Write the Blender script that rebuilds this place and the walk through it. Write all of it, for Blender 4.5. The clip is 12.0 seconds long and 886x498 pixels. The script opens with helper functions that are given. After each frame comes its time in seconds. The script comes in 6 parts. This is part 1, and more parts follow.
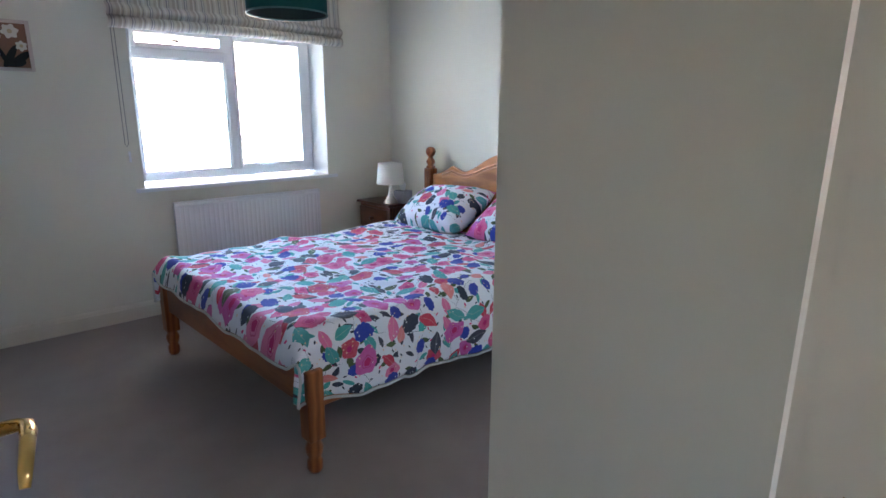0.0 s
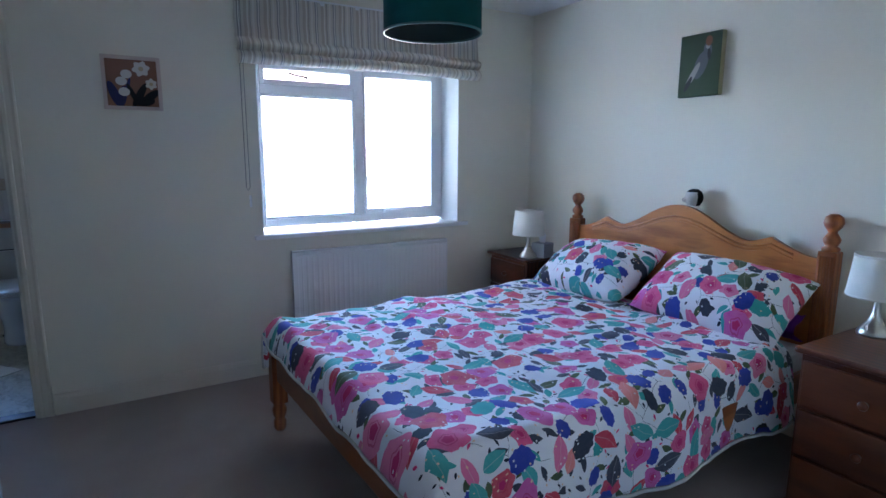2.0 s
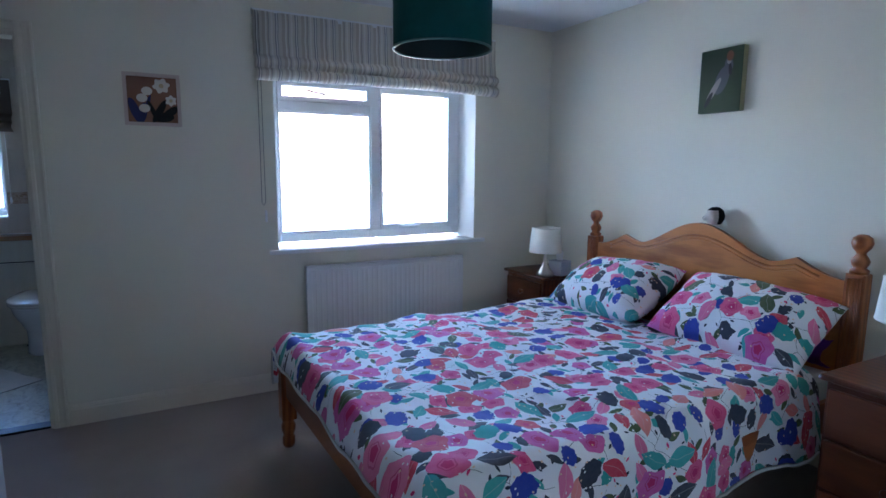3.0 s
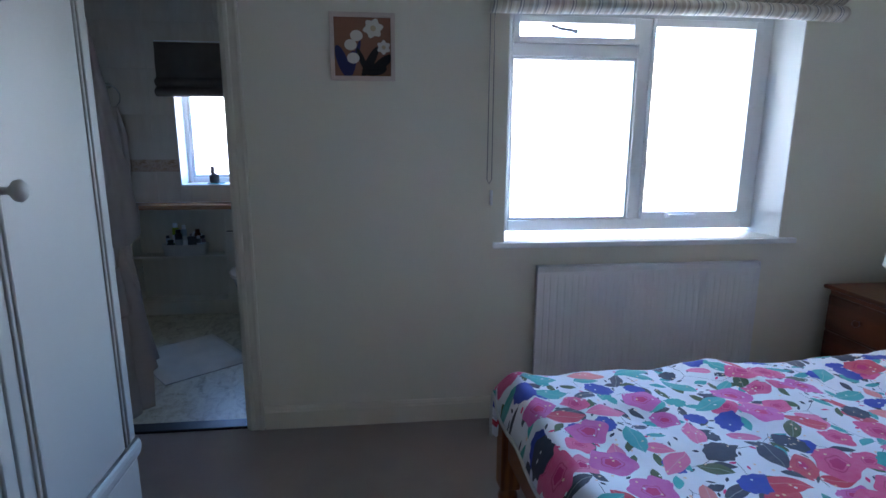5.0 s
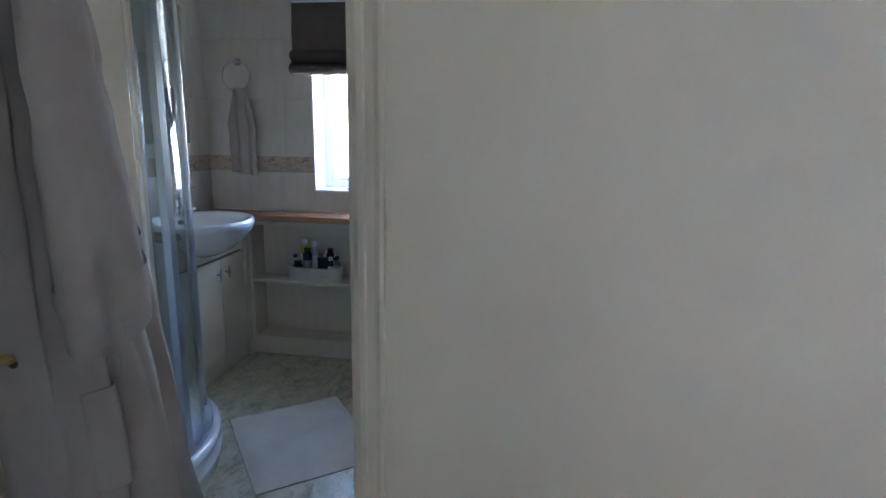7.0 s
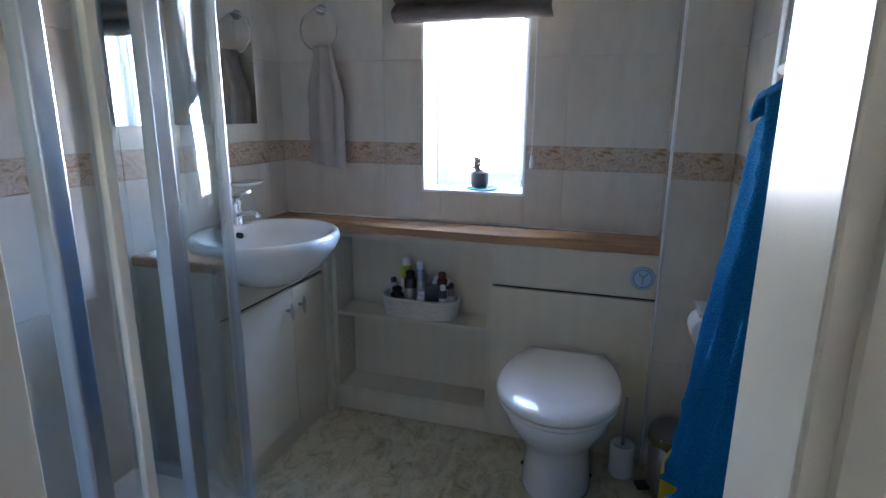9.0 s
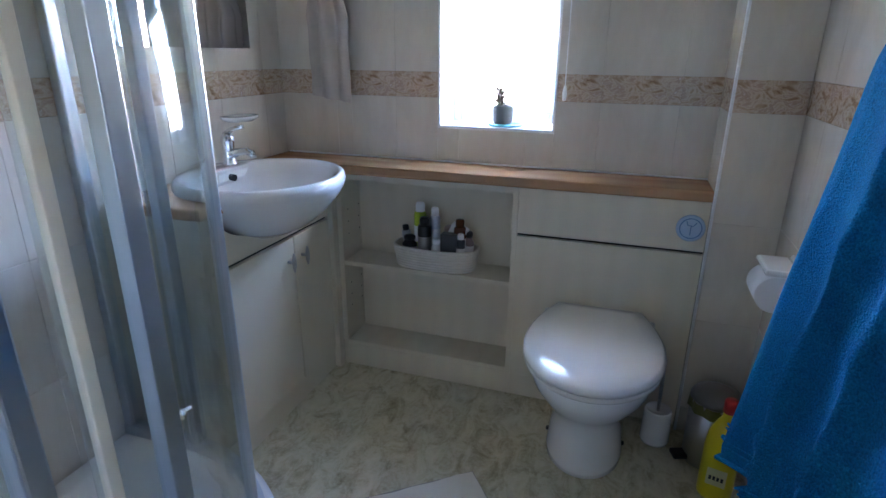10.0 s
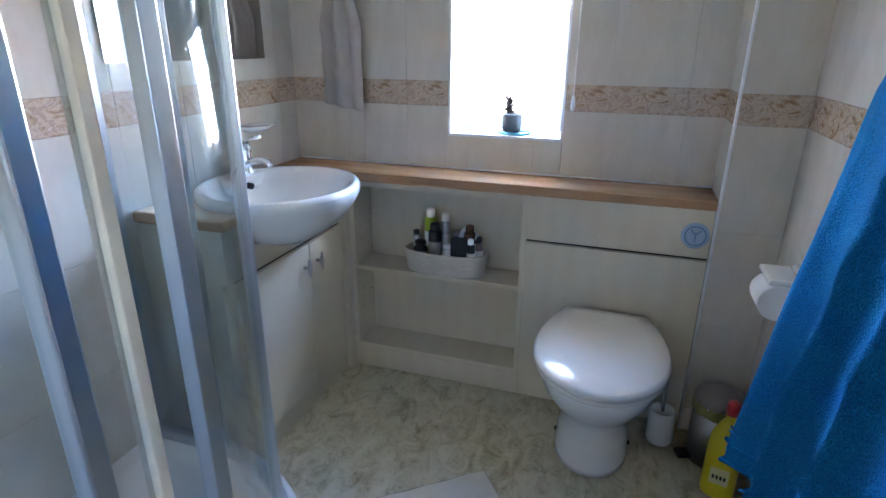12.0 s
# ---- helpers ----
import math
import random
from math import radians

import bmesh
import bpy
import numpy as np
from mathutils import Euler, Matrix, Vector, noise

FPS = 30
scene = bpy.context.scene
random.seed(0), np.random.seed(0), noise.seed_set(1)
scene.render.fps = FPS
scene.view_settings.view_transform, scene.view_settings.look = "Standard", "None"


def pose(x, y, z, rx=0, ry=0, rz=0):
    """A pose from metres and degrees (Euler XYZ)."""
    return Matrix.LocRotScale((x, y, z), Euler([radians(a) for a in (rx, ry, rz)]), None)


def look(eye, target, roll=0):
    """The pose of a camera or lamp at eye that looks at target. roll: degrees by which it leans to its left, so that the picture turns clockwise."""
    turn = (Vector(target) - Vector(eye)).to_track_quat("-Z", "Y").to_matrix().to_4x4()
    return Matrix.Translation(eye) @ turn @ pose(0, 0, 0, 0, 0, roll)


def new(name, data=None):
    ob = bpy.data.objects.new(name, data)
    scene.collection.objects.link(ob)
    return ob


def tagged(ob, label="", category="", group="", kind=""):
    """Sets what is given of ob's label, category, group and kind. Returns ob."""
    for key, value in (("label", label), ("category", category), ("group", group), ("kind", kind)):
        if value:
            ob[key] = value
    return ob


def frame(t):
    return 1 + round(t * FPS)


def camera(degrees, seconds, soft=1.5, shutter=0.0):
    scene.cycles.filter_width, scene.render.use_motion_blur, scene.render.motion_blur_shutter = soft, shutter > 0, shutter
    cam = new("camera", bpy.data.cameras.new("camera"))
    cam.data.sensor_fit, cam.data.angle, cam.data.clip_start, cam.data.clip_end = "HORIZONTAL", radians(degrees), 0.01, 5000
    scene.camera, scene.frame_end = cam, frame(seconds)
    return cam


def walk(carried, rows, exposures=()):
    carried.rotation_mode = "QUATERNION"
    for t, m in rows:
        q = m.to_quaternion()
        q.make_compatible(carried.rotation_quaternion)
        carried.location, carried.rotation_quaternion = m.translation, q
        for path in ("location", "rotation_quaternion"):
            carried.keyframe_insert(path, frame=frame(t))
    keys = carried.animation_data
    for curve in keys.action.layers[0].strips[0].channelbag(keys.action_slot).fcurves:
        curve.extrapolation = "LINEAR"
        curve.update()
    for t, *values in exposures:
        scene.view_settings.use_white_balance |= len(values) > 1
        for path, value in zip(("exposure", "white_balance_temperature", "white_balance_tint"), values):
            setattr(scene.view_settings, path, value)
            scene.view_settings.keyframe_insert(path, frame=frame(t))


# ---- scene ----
cam = camera(77.3, 12.0)
PATH = [
    (0, (0.169, 0.36, 1.383), (1.471, 1.801, 0.905), 0.3),
    (0.5, (0.31, 0.582, 1.369), (1.446, 2.158, 0.896), 0.1),
    (1, (0.372, 0.805, 1.373), (1.393, 2.459, 0.902), 0.3),
    (1.5, (0.41, 0.99, 1.363), (1.396, 2.674, 0.925), 0.2),
    (2, (0.401, 0.989, 1.382), (1.403, 2.685, 1.04), 0.2),
    (2.5, (0.437, 0.973, 1.389), (1.44, 2.682, 1.113), 0.0),
    (4.5, (0.55, 1.519, 1.369), (0.932, 3.442, 0.971), 0.3),
    (5, (0.583, 1.922, 1.38), (0.809, 3.867, 0.972), 0.3),
    (5.5, (0.537, 2.253, 1.348), (0.568, 4.209, 0.932), 0.3),
    (6, (0.479, 2.628, 1.35), (0.371, 4.583, 0.945), 0.9),
    (6.5, (0.464, 3.007, 1.366), (0.293, 4.953, 0.938), 0.2),
    (7, (0.333, 3.242, 1.341), (0.038, 5.176, 0.924), 1.0),
    (7.5, (0.206, 3.54, 1.355), (-0.289, 5.428, 0.918), 0.7),
    (9.5, (-0.209, 4.304, 1.261), (-0.804, 6.145, 0.755), 0.5),
    (10, (-0.242, 4.387, 1.238), (-0.833, 6.178, 0.573), 0.5),
    (10.5, (-0.242, 4.409, 1.224), (-0.82, 6.145, 0.415), 0.5),
    (11, (-0.245, 4.407, 1.226), (-0.814, 6.115, 0.355), 0.5),
    (11.5, (-0.279, 4.391, 1.276), (-0.835, 6.105, 0.409), 0.5),
    (12, (-0.272, 4.338, 1.299), (-0.857, 6.123, 0.61), 0.5),
]
walk(cam, [(t, look(eye, target, roll)) for t, eye, target, roll in PATH], [(0.0, 5.85, 5750, 22), (1.0, 5.65, 5150, 21), (2.5, 5.35, 5050, 20), (4.5, 5.25, 5200, 20), (5.5, 5.4, 5500, 20), (6.5, 6.15, 5850, 20), (7.5, 6.45, 5950, 22), (9.5, 6.85, 6150, 24), (10.5, 7.25, 6250, 24), (12.0, 7.4, 6250, 24)])

# ---------------------------------------------------------------- world and light
world = bpy.data.worlds.new("sky")
scene.world = world
world.use_nodes = True
wn = world.node_tree
sky = wn.nodes.new("ShaderNodeTexSky")
sky.sky_type = "NISHITA"
sky.sun_disc = False
sky.sun_elevation, sky.sun_rotation = radians(42), radians(200)
wn.links.new(sky.outputs[0], wn.nodes["Background"].inputs[0])
wn.nodes["Background"].inputs[1].default_value = 0.15
sun = new("sun", bpy.data.lights.new("sun", "SUN"))
sun.data.energy, sun.data.angle, sun.data.color = 3.0, radians(0.5), (1.0, 0.95, 0.88)
sun.matrix_world = look((-4, -12, 12), (0, 0, 0))




def sky_portal(x, y, z, w, h, turn):
    """Guides the sky's own light through a window opening; it gives no light itself."""
    lamp = bpy.data.lights.new("sky_portal", "AREA")
    lamp.shape, lamp.size, lamp.size_y = "RECTANGLE", w, h
    lamp.cycles.is_portal = True
    new("sky_portal", lamp).matrix_world = pose(x, y, z, -90, 0, turn)


sky_portal(1.853, 4.70, 1.43, 1.40, 1.10, 0)
sky_portal(-0.71, 6.68, 1.39, 0.44, 0.84, 0)
# for the opening added in the landing wall, out of view
sky_portal(1.38, -0.65, 1.40, 0.50, 0.40, -90)


# ---------------------------------------------------------------- materials
class Nodes:
    """Short-hand for building one material's node tree."""

    def __init__(self, name):
        self.mat = bpy.data.materials.new(name)
        self.mat.use_nodes = True
        self.tree = self.mat.node_tree
        self.bsdf = self.tree.nodes["Principled BSDF"]

    def add(self, kind, operation="", data_type="", wave_type="", bands_direction="", voronoi_dimensions="", feature="", rotation_type=""):
        n = self.tree.nodes.new("ShaderNode" + kind)
        if operation:
            n.operation = operation
        if data_type:
            n.data_type = data_type
        if wave_type:
            n.wave_type = wave_type
        if bands_direction:
            n.bands_direction = bands_direction
        if voronoi_dimensions:
            n.voronoi_dimensions = voronoi_dimensions
        if feature:
            n.feature = feature
        if rotation_type:
            n.rotation_type = rotation_type
        return n

    def feed(self, socket, value):
        if isinstance(value, bpy.types.NodeSocket):
            self.tree.links.new(value, socket)
        else:
            socket.default_value = value

    def math(self, op, a, b=0.0, c=0.0):
        n = self.add("Math", operation=op)
        for s, v in zip(n.inputs, (a, b, c)):
            self.feed(s, v)
        return n.outputs[0]

    def mix(self, fac, a, b):
        n = self.add("Mix", data_type="RGBA")
        self.feed(n.inputs[0], fac)
        self.feed(n.inputs[6], a)
        self.feed(n.inputs[7], b)
        return n.outputs[2]

    def coords(self, which="Object", scale=(1, 1, 1), rot=(0, 0, 0), loc=(0, 0, 0)):
        m = self.add("Mapping")
        self.tree.links.new(self.add("TexCoord").outputs[which], m.inputs[0])
        m.inputs[1].default_value, m.inputs[2].default_value, m.inputs[3].default_value = loc, rot, scale
        return m.outputs[0]

    def noise(self, vec, scale, detail=4.0, rough=0.6, distort=0.0):
        n = self.add("TexNoise")
        self.feed(n.inputs["Vector"], vec)
        n.inputs["Scale"].default_value, n.inputs["Detail"].default_value = scale, detail
        n.inputs["Roughness"].default_value, n.inputs["Distortion"].default_value = rough, distort
        return n.outputs[0]

    def ramp(self, fac, stops, interp="LINEAR"):
        n = self.add("ValToRGB")
        n.color_ramp.interpolation = interp
        while len(n.color_ramp.elements) < len(stops):
            n.color_ramp.elements.new(0.5)
        for e, (p, c) in zip(n.color_ramp.elements, stops):
            e.position, e.color = p, (*c, 1) if len(c) == 3 else c
        self.feed(n.inputs[0], fac)
        return n.outputs[0]

    def bump(self, height, strength=0.3, distance=0.005):
        n = self.add("Bump")
        n.inputs["Strength"].default_value, n.inputs["Distance"].default_value = strength, distance
        self.feed(n.inputs["Height"], height)
        self.tree.links.new(n.outputs[0], self.bsdf.inputs["Normal"])

    def done(self, color, rough=0.5, metal=0.0, **more):
        self.feed(self.bsdf.inputs["Base Color"], (*color, 1) if isinstance(color, tuple) and len(color) == 3 else color)
        self.feed(self.bsdf.inputs["Roughness"], rough)
        self.feed(self.bsdf.inputs["Metallic"], metal)
        for k, v in more.items():
            self.feed(self.bsdf.inputs[k.replace("_", " ")], v)
        return self.mat


def tone(c, k):
    return tuple(max(0.0, min(1.0, v * k)) for v in c)


def paint(name, color, rough=0.6, grain=0.03, bump=0.08, scale=60):
    n = Nodes(name)
    v = n.coords()
    big = n.noise(v, 1.3, 3)
    col = n.ramp(big, [(0.3, tone(color, 1 - grain)), (0.7, tone(color, 1 + grain))])
    n.bump(n.noise(v, scale, 5), bump, 0.003)
    return n.done(col, rough)


def wood(name, dark, light, axis="x", rough=0.35, rings=9, coat=0.3):
    n = Nodes(name)
    sc = {"x": (0.25, 1, 1), "y": (1, 0.25, 1), "z": (1, 1, 0.25)}[axis]
    v = n.coords(scale=sc)
    warp = n.noise(v, 2.5, 3)
    w = n.add("TexWave", wave_type="BANDS", bands_direction={"x": "Y", "y": "X", "z": "X"}[axis])
    n.feed(w.inputs["Vector"], v)
    w.inputs["Scale"].default_value, w.inputs["Distortion"].default_value, w.inputs["Detail"].default_value = rings, 7, 3
    fine = n.noise(n.coords(scale={"x": (3, 60, 60), "y": (60, 3, 60), "z": (60, 60, 3)}[axis]), 3, 3)
    f = n.math("MULTIPLY_ADD", w.outputs[0], 0.55, n.math("MULTIPLY", fine, 0.45))
    col = n.ramp(f, [(0.2, dark), (0.75, light)])
    n.bump(fine, 0.08, 0.002)
    return n.done(col, rough, Coat_Weight=coat, Coat_Roughness=0.25)


def fabric(name, color, rough=0.9, weave=900, bump=0.3, vary=0.12):
    n = Nodes(name)
    v = n.coords()
    f = n.noise(v, weave, 2)
    col = n.ramp(n.noise(v, 6, 4), [(0.3, tone(color, 1 - vary)), (0.7, tone(color, 1 + vary))])
    n.bump(f, bump, 0.002)
    return n.done(col, rough, Specular_IOR_Level=0.15)


def plain(name, color, rough=0.4, metal=0.0, **more):
    n = Nodes(name)
    v = n.coords()
    r = n.ramp(n.noise(v, 9, 4), [(0.3, (rough * 0.85,) * 3), (0.7, (min(1, rough * 1.15),) * 3)])
    return n.done(color, r, metal, **more)


def glass(name, tint=(0.97, 0.99, 0.98), rough=0.0):
    n = Nodes(name)
    return n.done(tint, rough, 0.0, Transmission_Weight=1.0, IOR=1.45)


def thin_glass(name, tint=(0.93, 0.97, 0.96)):
    """A pane: clear straight through, with a grazing gloss."""
    n = Nodes(name)
    tr, gl, mx = n.add("BsdfTransparent"), n.add("BsdfGlossy"), n.add("MixShader")
    tr.inputs[0].default_value = (*tint, 1)
    gl.inputs["Roughness"].default_value = 0.02
    fr = n.add("LayerWeight")
    fr.inputs[0].default_value = 0.5
    fac = n.math("MULTIPLY_ADD", n.math("POWER", fr.outputs["Facing"], 4.0), 0.55, 0.035)
    n.tree.links.new(fac, mx.inputs[0])
    n.tree.links.new(tr.outputs[0], mx.inputs[1])
    n.tree.links.new(gl.outputs[0], mx.inputs[2])
    n.tree.links.new(mx.outputs[0], n.tree.nodes["Material Output"].inputs[0])
    return n.mat


def floral(name):
    """White cotton printed with scattered blooms, leaves, sprigs and dots; UV in metres."""
    n = Nodes(name)
    uv = n.coords("UV")
    wob = n.add("TexNoise")
    n.feed(wob.inputs["Vector"], uv)
    wob.inputs["Scale"].default_value, wob.inputs["Detail"].default_value = 15, 1
    sub = n.add("VectorMath", operation="MULTIPLY_ADD")
    n.feed(sub.inputs[0], wob.outputs[1])
    sub.inputs[1].default_value, sub.inputs[2].default_value = (0.024, 0.024, 0), (-0.012, -0.012, 0)
    warped = n.add("VectorMath", operation="ADD")
    n.feed(warped.inputs[0], uv)
    n.feed(warped.inputs[1], sub.outputs[0])

    def cells(scale, shift, jitter, feature="F1"):
        m = n.add("Mapping")
        n.feed(m.inputs[0], warped.outputs[0])
        m.inputs[1].default_value = (shift, shift * 1.7, 0)
        vo = n.add("TexVoronoi", voronoi_dimensions="2D", feature=feature)
        n.feed(vo.inputs["Vector"], m.outputs[0])
        vo.inputs["Scale"].default_value, vo.inputs["Randomness"].default_value = scale, jitter
        return m.outputs[0], vo

    def placed(scale, shift, jitter):
        """Turned local coordinates about each cell's middle, and three random numbers a cell."""
        vec, vo = cells(scale, shift, jitter)
        d = n.add("VectorMath", operation="SUBTRACT")
        n.feed(d.inputs[0], vec)
        n.feed(d.inputs[1], vo.outputs["Position"])
        sep = n.add("SeparateColor")
        n.feed(sep.inputs[0], vo.outputs["Color"])
        turn = n.add("VectorRotate", rotation_type="Z_AXIS")
        n.feed(turn.inputs["Vector"], d.outputs[0])
        n.feed(turn.inputs["Angle"], n.math("MULTIPLY", sep.outputs[0], 6.283))
        xyz = n.add("SeparateXYZ")
        n.feed(xyz.inputs[0], turn.outputs[0])
        return xyz.outputs[0], xyz.outputs[1], sep.outputs[1], sep.outputs[2]

    def between(value, lo, hi):
        return n.math("MULTIPLY", n.math("GREATER_THAN", value, lo), n.math("LESS_THAN", value, hi))

    def leaf(x, y, a, b):
        """A pointed leaf of half length a and half width b."""
        k = n.math("DIVIDE", x, a)
        edge = n.math("MULTIPLY", b, n.math("SUBTRACT", 1.0, n.math("MULTIPLY", k, k)))
        return n.math("LESS_THAN", n.math("ABSOLUTE", y), edge)

    def radius(x, y, a, b, lobes, depth):
        ex, ey = n.math("DIVIDE", x, a), n.math("DIVIDE", y, b)
        r = n.math("SQRT", n.math("ADD", n.math("MULTIPLY", ex, ex), n.math("MULTIPLY", ey, ey)))
        ang = n.math("ARCTAN2", y, x)
        return n.math("MULTIPLY", r, n.math("MULTIPLY_ADD", n.math("COSINE", n.math("MULTIPLY", ang, float(lobes))), depth, 1.0))

    pink, mag, coral, red = (0.72, 0.035, 0.20), (0.62, 0.055, 0.36), (0.80, 0.24, 0.22), (0.62, 0.012, 0.06)
    blue, teal, navy, olive = (0.012, 0.040, 0.40), (0.04, 0.38, 0.36), (0.012, 0.022, 0.050), (0.045, 0.085, 0.012)
    rose = (0.78, 0.16, 0.34)
    col = (0.86, 0.86, 0.89, 1)
    wash = n.noise(uv, 48, 3)

    def stain(under, mask, colors, pick, soft=0.16):
        c = n.ramp(pick, [(i / len(colors), q) for i, q in enumerate(colors)], "CONSTANT")
        c = n.mix(n.math("MULTIPLY", wash, soft), c, (0.92, 0.80, 0.84, 1))
        return n.mix(mask, under, c)

    # scattered dashes, curving stems, sprig leaves
    x, y, p, q = placed(30, 0.31, 0.9)
    col = stain(col, n.math("MULTIPLY", leaf(x, y, 0.010, 0.004), n.math("LESS_THAN", q, 0.28)), [navy, pink, navy], p, 0.0)
    vec, edge = cells(5.4, 3.37, 0.75, "DISTANCE_TO_EDGE")
    stem = n.math("MULTIPLY", n.math("LESS_THAN", edge.outputs["Distance"], 0.0035), n.math("GREATER_THAN", n.noise(uv, 6, 1), 0.46))
    col = n.mix(stem, col, (*navy, 1))
    x, y, p, q = placed(15, 0.77, 0.8)
    col = stain(col, n.math("MULTIPLY", leaf(x, y, 0.030, 0.012), n.math("LESS_THAN", q, 0.62)), [olive, navy, navy, teal, olive], p, 0.08)
    # the motifs, small ones under large ones: each cell holds a leaf, a scalloped oval or a bloom
    for scale, shift, size, share in ((10.4, 2.1, 0.68, 0.85), (7.7, 7.9, 0.96, 0.88)):
        x, y, p, q = placed(scale, shift, 0.62)
        used = n.math("LESS_THAN", q, share)
        deep = n.math("FRACT", n.math("MULTIPLY", q, 7.31))
        k = n.math("MULTIPLY", leaf(x, y, 0.066 * size, 0.031 * size), n.math("MULTIPLY", used, between(p, -1.0, 0.42)))
        col = stain(col, k, [teal, navy, coral, teal, red, olive, rose, teal], deep, 0.12)
        vein = n.math("MULTIPLY", k, n.math("LESS_THAN", n.math("ABSOLUTE", n.math("ADD", y, n.math("MULTIPLY", x, 0.06))), 0.0011))
        col = n.mix(n.math("MULTIPLY", vein, 0.3), col, (0.75, 0.72, 0.66, 1))
        r = radius(x, y, 0.050 * size, 0.038 * size, 9, 0.055)
        k = n.math("MULTIPLY", n.math("LESS_THAN", r, 1.0), n.math("MULTIPLY", used, between(p, 0.42, 0.68)))
        col = stain(col, k, [blue, navy, blue, navy, blue, teal], deep, 0.06)
        r = radius(x, y, 0.062 * size, 0.056 * size, 5, 0.09)
        k = n.math("MULTIPLY", n.math("LESS_THAN", r, 1.0), n.math("MULTIPLY", used, between(p, 0.68, 2.0)))
        col = stain(col, k, [pink, mag, rose, pink, mag, red], deep, 0.20)
        ring = n.math("MULTIPLY", k, between(r, 0.40, 0.47))
        col = n.mix(n.math("MULTIPLY", ring, 0.6), col, (0.52, 0.015, 0.12, 1))
        heart = n.math("MULTIPLY", k, n.math("LESS_THAN", r, 0.30))
        col = n.mix(heart, col, (0.60, 0.02, 0.16, 1))
    x, y, p, q = placed(62, 5.9, 0.5)
    col = stain(col, n.math("MULTIPLY", leaf(x, y, 0.0042, 0.003), n.math("LESS_THAN", q, 0.10)), [(0.85, 0.6, 0.4), (0.85, 0.85, 0.85)], p, 0.0)
    n.bump(n.noise(uv, 700, 2), 0.15, 0.001)
    return n.done(col, 0.85, Sheen_Weight=0.1)


def striped(name):
    """Linen woven with fine grey and beige stripes along u."""
    n = Nodes(name)
    uv = n.coords("UV")
    xyz = n.add("SeparateXYZ")
    n.feed(xyz.inputs[0], uv)
    p = n.math("FRACT", n.math("DIVIDE", xyz.outputs[0], 0.112))
    lin, gry, bei, wht = (0.72, 0.67, 0.59), (0.38, 0.365, 0.355), (0.60, 0.53, 0.45), (0.82, 0.78, 0.72)
    col = n.ramp(p, [(0.0, lin), (0.12, gry), (0.18, wht), (0.24, gry), (0.28, lin), (0.46, bei), (0.62, wht), (0.70, bei), (0.78, gry), (0.81, lin), (0.9, wht)], "CONSTANT")
    n.bump(n.noise(uv, 500, 2), 0.3, 0.001)
    n.done(col, 0.9)
    tl, mx = n.add("BsdfTranslucent"), n.add("MixShader")
    n.feed(tl.inputs[0], col)
    mx.inputs[0].default_value = 0.35
    n.tree.links.new(n.bsdf.outputs[0], mx.inputs[1])
    n.tree.links.new(tl.outputs[0], mx.inputs[2])
    n.tree.links.new(mx.outputs[0], n.tree.nodes["Material Output"].inputs[0])
    return n.mat


M = {}
M["wall"] = paint("wall_paint", (0.80, 0.755, 0.63), 0.65, 0.025, 0.10, 90)
M["ceil"] = paint("ceiling_paint", (0.82, 0.82, 0.81), 0.8, 0.02, 0.15, 50)
M["gloss"] = paint("cream_gloss", (0.76, 0.70, 0.575), 0.32, 0.03, 0.03, 30)
M["white"] = paint("white_gloss", (0.80, 0.80, 0.79), 0.3, 0.02, 0.03, 30)
# white wardrobe paint taken down to grey: its weaker light is in the colour
M["cabinet"] = paint("dimmed_wardrobe_paint", (0.37, 0.365, 0.335), 0.4, 0.02, 0.03, 30)
M["upvc"] = plain("white_plastic", (0.86, 0.86, 0.87), 0.3)
M["radiator"] = plain("radiator_enamel", (0.78, 0.77, 0.76), 0.35)
M["pine"] = wood("honey_pine", (0.30, 0.095, 0.020), (0.55, 0.21, 0.05), "y")
# same pine as the headboard, backlit shade put into the colour of legs and rails
M["pine_x"] = wood("honey_pine_long_shaded", (0.24, 0.066, 0.014), (0.42, 0.135, 0.032), "x")
M["pine_z"] = wood("honey_pine_upright_shaded", (0.24, 0.066, 0.014), (0.44, 0.14, 0.034), "z")
M["pine_rail"] = wood("honey_pine_rail_shaded", (0.19, 0.048, 0.012), (0.34, 0.10, 0.024), "y")
M["bronze"] = plain("dark_bronze", (0.03, 0.026, 0.026), 0.35, 1.0)
M["dark_pine"] = wood("dark_stained_pine", (0.070, 0.018, 0.006), (0.14, 0.038, 0.012), "y", 0.3)
M["floral"] = floral("floral_cotton")
M["mattress"] = fabric("mattress_ticking", (0.66, 0.64, 0.60))
M["stripe"] = striped("striped_linen")
M["brass"] = plain("aged_brass", (0.55, 0.38, 0.13), 0.28, 1.0)
M["chrome"] = plain("chrome", (0.78, 0.80, 0.82), 0.10, 1.0)
M["alu"] = Nodes("satin_aluminium").done((0.50, 0.54, 0.59), 0.30, 1.0)
M["steel"] = plain("brushed_steel", (0.42, 0.41, 0.40), 0.35, 1.0)
M["nickel"] = plain("brushed_nickel", (0.50, 0.47, 0.42), 0.3, 1.0)
M["shade"] = fabric("cream_lampshade", (0.74, 0.70, 0.62), vary=0.03)
M["teal_velvet"] = fabric("dark_teal_velvet", (0.012, 0.075, 0.075), vary=0.2)
M["shade_in"] = plain("dark_shade_lining", (0.02, 0.04, 0.045), 0.5)
M["pane"] = thin_glass("window_glass")
M["frost"] = thin_glass("shower_glass", (0.92, 0.955, 0.96))
M["ceramic"] = plain("white_ceramic", (0.80, 0.79, 0.76), 0.08, 0.0, Coat_Weight=0.5)
